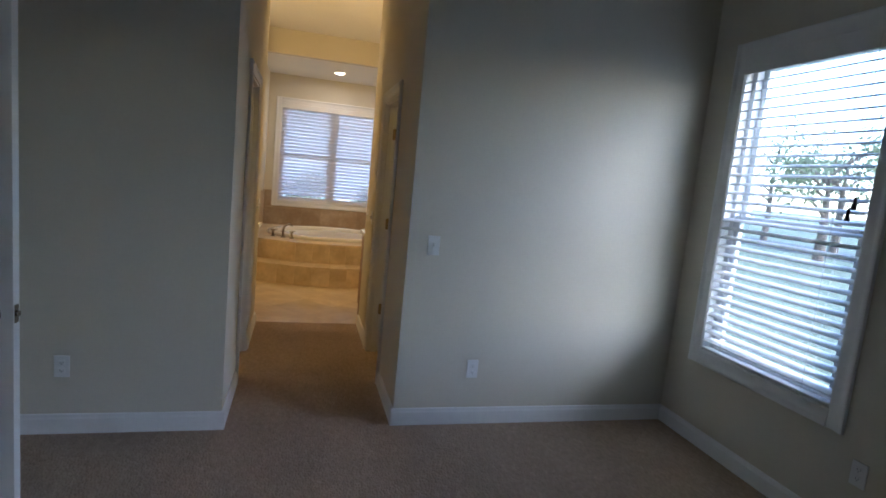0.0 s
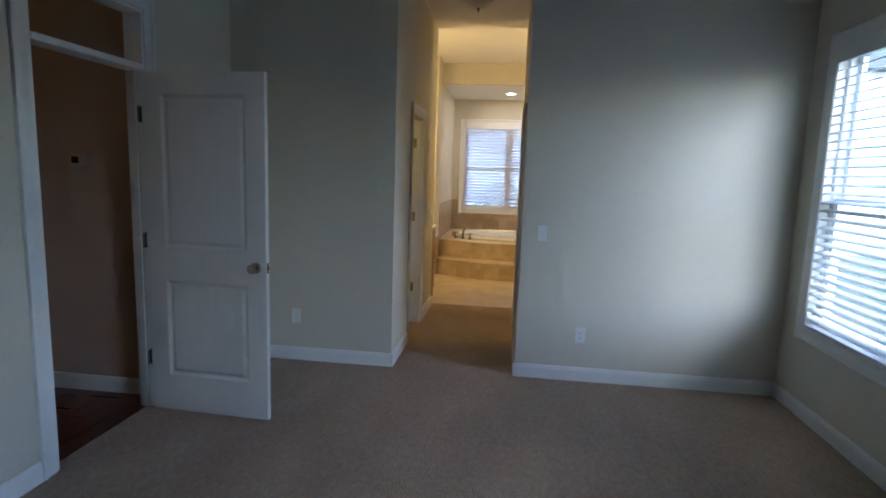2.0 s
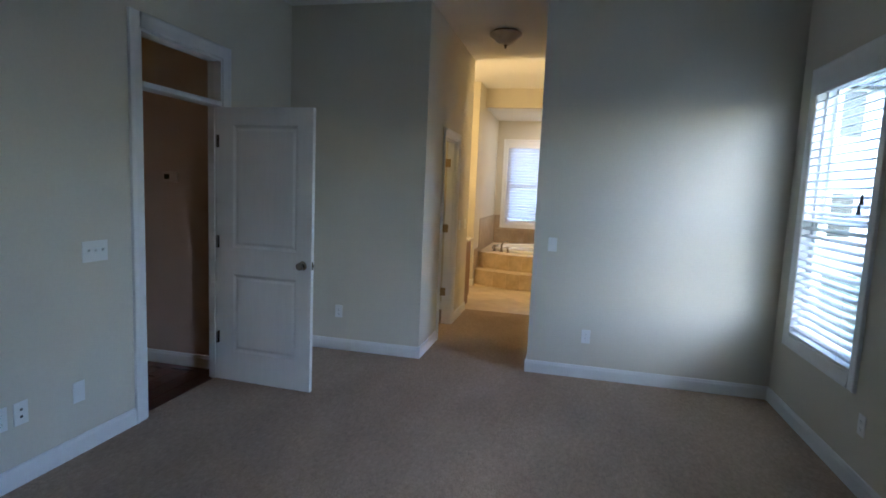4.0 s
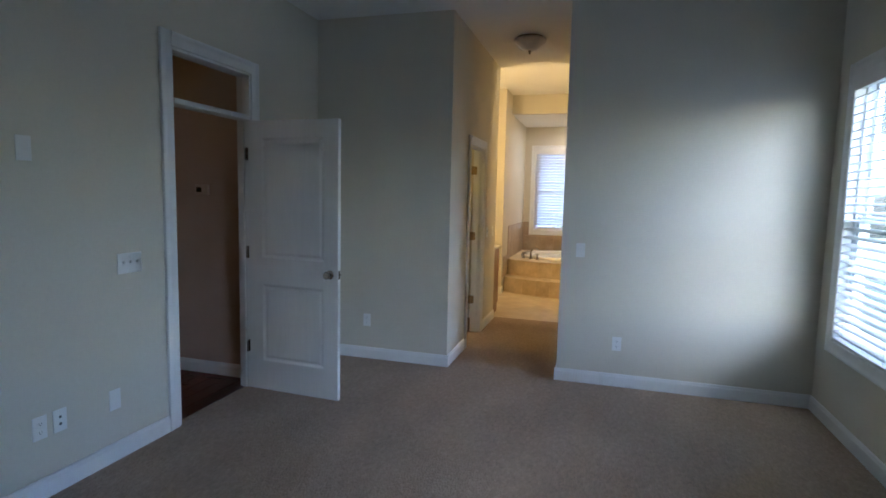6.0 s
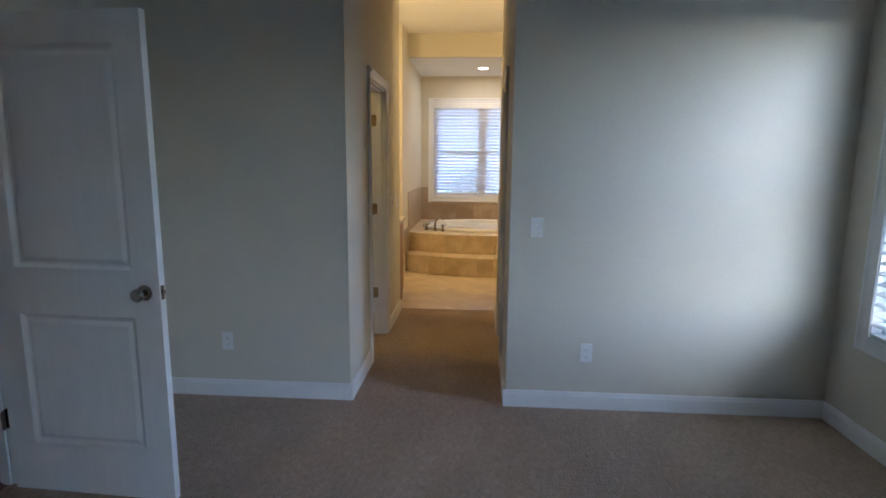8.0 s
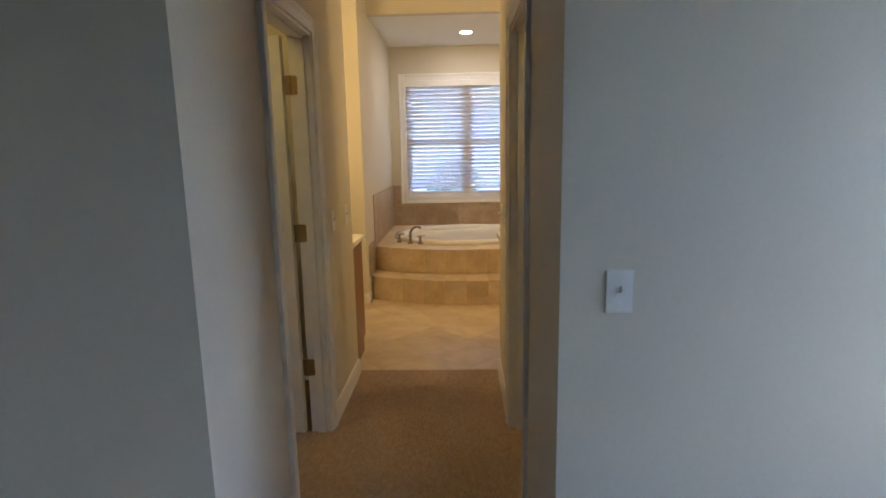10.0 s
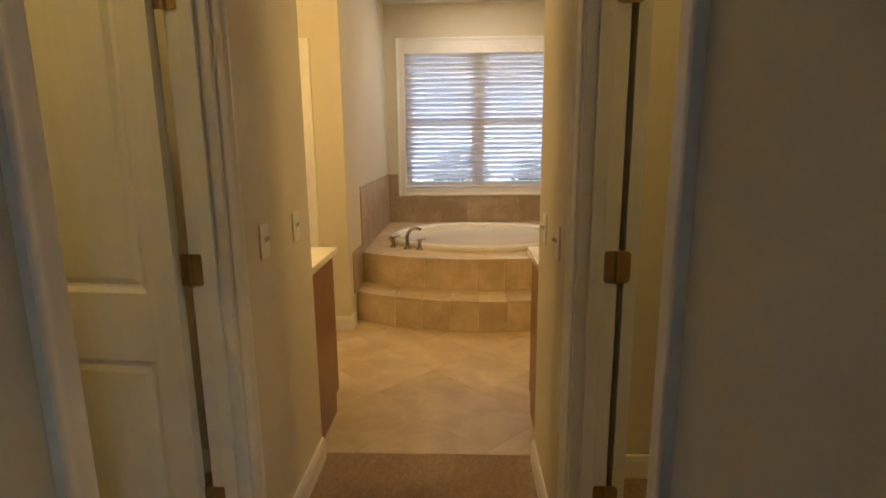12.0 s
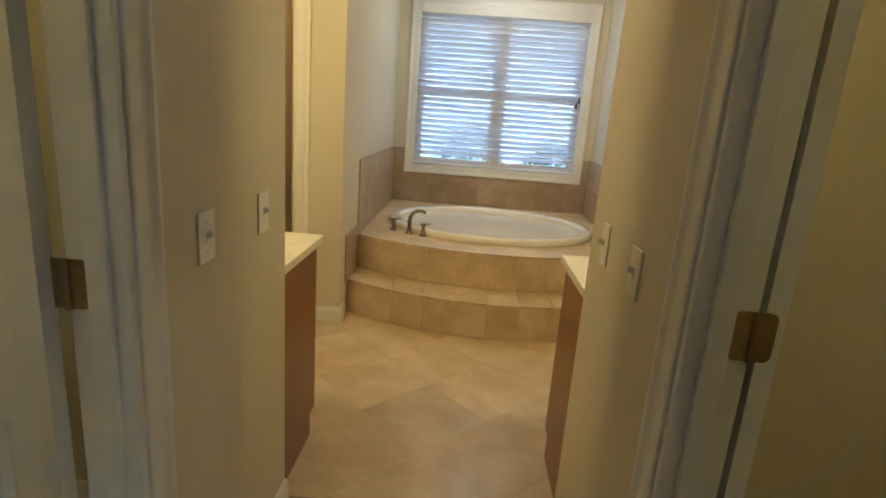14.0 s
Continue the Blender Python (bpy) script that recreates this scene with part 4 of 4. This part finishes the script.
def house(m, label, depth, length, height, ridge, windows, cladding):
    """A plain house: its front at -x, with a gabled roof along y."""
    h = thing("house", label, "house", m)
    part("wall", boxes((-depth / 2, depth / 2, -length / 2, length / 2, 0, height)), cladding, h)
    bm = bmesh.new()
    a, b = depth / 2 + 0.5, length / 2 + 0.5
    v = [bm.verts.new(p) for p in ((-a, -b, height), (a, -b, height), (a, b, height), (-a, b, height), (0, -b, ridge), (0, b, ridge))]
    for q in ((0, 1, 2, 3), (0, 4, 5, 3), (1, 2, 5, 4), (0, 1, 4), (3, 5, 2)):
        bm.faces.new([v[k] for k in q])
    part("roof", bm, SHINGLE, h)
    for y, z in windows:
        w = part("window", boxes((-depth / 2 - 0.06, -depth / 2 + 0.01, y - 0.55, y + 0.55, z, z + 1.4)), VINYL, h)
        part("pane", boxes((-depth / 2 - 0.08, -depth / 2 - 0.06, y - 0.47, y + 0.47, z + 0.08, z + 1.32)), SCREEN, w)
    return h


house(pose(44, -1, -0.45), "grey sided house with a dark shingle roof across the street", 8, 16, 3.0, 5.6, [(k, 1.0) for k in (-5, -2, 2, 5)], SIDING)
# The second house is added as an even, pale backdrop for the bathroom blind.
house(pose(1.5, 17, -0.45, 0, 0, 90), "added pale grey house backing the bathroom window", 8, 26, 5.2, 7.6, [(k, z) for k in (-7, -3.5, 3.5, 7) for z in (1.0, 3.8)], SLATE)


def shrub(x, y, h, seed):
    """A rounded shrub: short stems and a loose crown of small leaves."""
    rng = random.Random(seed)
    sb = thing("shrub", "small leafy green shrub outside the bathroom window", "shrub", pose(x, y, -0.45), group="shrubs")
    for _ in range(5):
        a = rng.uniform(0, 6.28)
        part("stem", tube([(0, 0, 0), (math.cos(a) * h * 0.2, math.sin(a) * h * 0.2, h * 0.6)], [0.03, 0.012], 6), BARK, sb)
    bm = bmesh.new()
    for _ in range(900):
        d = Vector((rng.gauss(0, 1), rng.gauss(0, 1), rng.gauss(0, 1))).normalized() * rng.uniform(0.6, 1.0) * h * 0.42
        p = d + Vector((0, 0, h * 0.58))
        n = Vector((rng.gauss(0, 1), rng.gauss(0, 1), rng.gauss(0, 1))).normalized()
        u = n.orthogonal().normalized() * rng.uniform(0.04, 0.08)
        w = n.cross(u) * 0.6
        bm.faces.new([bm.verts.new(p + q) for q in (-u, w, u, -w)])
    part("crown", bm, LEAF, sb)


for k, x in enumerate((-1.2, 0.6, 2.3, 4.2)):
    shrub(x, 12.2, 1.5 + 0.3 * (k % 2), 40 + k)

# Unseen overhang, added to keep high sky light off the bathroom blind.
eave = thing("eave", "added white overhang that cuts sky light at the bathroom window", "eave", kind="structure")
part("soffit", boxes((-3.4, XE + 0.6, YN + 0.153, 6.95, 2.74, 2.80)), CEILING, eave)
part("fascia", boxes((-3.4, XE + 0.6, 6.952, 6.98, 2.68, 2.92)), TRIM, eave)

# ---- pieces of floors and walls ----
structure("floor_hall_base", boxes((-3.38, XW - 0.06, YS, -0.86, -0.06, -0.012)), GROUT, "subfloor under the hall boards", "floor")
hf = thing("floor_hall", "dark stained hardwood floor of the hall", "wood floor", kind="structure")
rng = random.Random(7)
for i in range(15):
    x1 = XW - 0.062 - i * 0.127
    y = -5.4 - rng.uniform(0, 0.6)
    while y < -0.87:
        e = min(y + rng.uniform(0.7, 1.3), -0.862)
        part("plank", boxes((x1 - 0.1255, x1, max(y, YS) + 0.0008, e - 0.0008, -0.012, -0.001), bevel=0.0012), WOOD, hf)
        y = e
structure("floor_bath_base", boxes((XW, XE, TILEY, YN, -0.06, -0.0007)), FLOORGROUT, "sand grout bed of the bathroom floor", "floor")


def clip(poly, keep):
    """A polygon cut to where keep(point) >= 0, for a linear keep."""
    out = []
    for i, p in enumerate(poly):
        q = poly[(i + 1) % len(poly)]
        a, b = keep(p), keep(q)
        if a >= 0:
            out.append(p)
        if a * b < 0:
            s = a / (a - b)
            out.append((p[0] + (q[0] - p[0]) * s, p[1] + (q[1] - p[1]) * s))
    return out


def slab(poly, t, ease=0.001):
    """A flat tile with eased upper edges, its top at z = 0."""
    bm = bmesh.new()
    c = Vector((sum(p[0] for p in poly), sum(p[1] for p in poly))) / len(poly)
    ins = [Vector(p) + (c - Vector(p)).normalized() * ease * 1.4 for p in poly]
    a = [bm.verts.new((p[0], p[1], 0.0)) for p in ins]
    b = [bm.verts.new((p[0], p[1], -0.0006)) for p in poly]
    d = [bm.verts.new((p[0], p[1], -t)) for p in poly]
    bm.faces.new(a)
    n = len(poly)
    for i in range(n):
        j = (i + 1) % n
        bm.faces.new((a[i], b[i], b[j], a[j]))
        bm.faces.new((b[i], d[i], d[j], b[j]))
    return bm


bf = thing("floor_bath", "beige stone-look tile laid diagonally in the bathroom", "tile floor", kind="structure")
S = 0.432
half = (S - 0.002) / 2
for i in range(-14, 15):
    for k in range(-14, 15):
        cx, cy = 0.457 + (i - k) * S / math.sqrt(2), 2.80 + (i + k) * S / math.sqrt(2)
        d = half * math.sqrt(2)
        poly = [(cx + d, cy), (cx, cy + d), (cx - d, cy), (cx, cy - d)]
        for keep in (lambda p: p[0] - XW - 0.002, lambda p: XE - 0.002 - p[0], lambda p: p[1] - TILEY - 0.002, lambda p: (YT + 0.25 if AW < cx < AE else YN) - p[1]):
            poly = clip(poly, keep) if len(poly) > 2 else []
        if len(poly) > 2:
            local = [(p[0] - cx, p[1] - cy) for p in poly]
            part("tile", slab(local, 0.003), FLOORTILE, bf, m=pose(cx, cy, 0.0))


def wall_tiles(label, axis, face, side, u0, u1, z0, z1, w, h):
    """Tiles on a wall face, each with eased edges."""
    ws = thing("wall_tile", label, "wall tile", kind="structure")
    m = on_face(axis, face, side)
    u = u0
    while u < u1 - 0.01:
        e = min(u + w, u1)
        z = z0
        while z < z1 - 0.01:
            f = min(z + h, z1)
            part("tile", turned(boxes((u + 0.0012, e - 0.0012, 0.0, 0.009, z + 0.0012, f - 0.0012), bevel=0.0018), m), WALLTILE, ws)
            z = f
        u = e
    part("grout", turned(boxes((u0, u1, 0.0, 0.0075, z0, z1)), m), TAUPEGROUT, ws)


wall_tiles("taupe tile splash on the tub alcove side wall", "x", AW, 1, 4.39, YN - 0.01, DECK_Z, 1.055, 0.30, 0.27)
wall_tiles("taupe tile splash on the tub alcove side wall", "x", AE, -1, 4.39, YN - 0.01, DECK_Z, 1.055, 0.30, 0.27)
wall_tiles("taupe tile splash behind the tub", "y", YN, -1, AW + 0.0095, AE - 0.0095, DECK_Z, WT[2] - 0.087, 0.30, 0.27)
wall_tiles("taupe tile splash beside the window", "y", YN, -1, AW + 0.0095, WT[0] - 0.087, WT[2] - 0.087, 1.055, 0.30, 0.27)
wall_tiles("taupe tile splash beside the window", "y", YN, -1, WT[1] + 0.087, AE - 0.0095, WT[2] - 0.087, 1.055, 0.30, 0.27)
wall_tiles("taupe tile skirt beside the steps", "x", AW, 1, YT + 0.13, 4.388, STEP_Z + 0.002, 0.575, 0.30, 0.30)
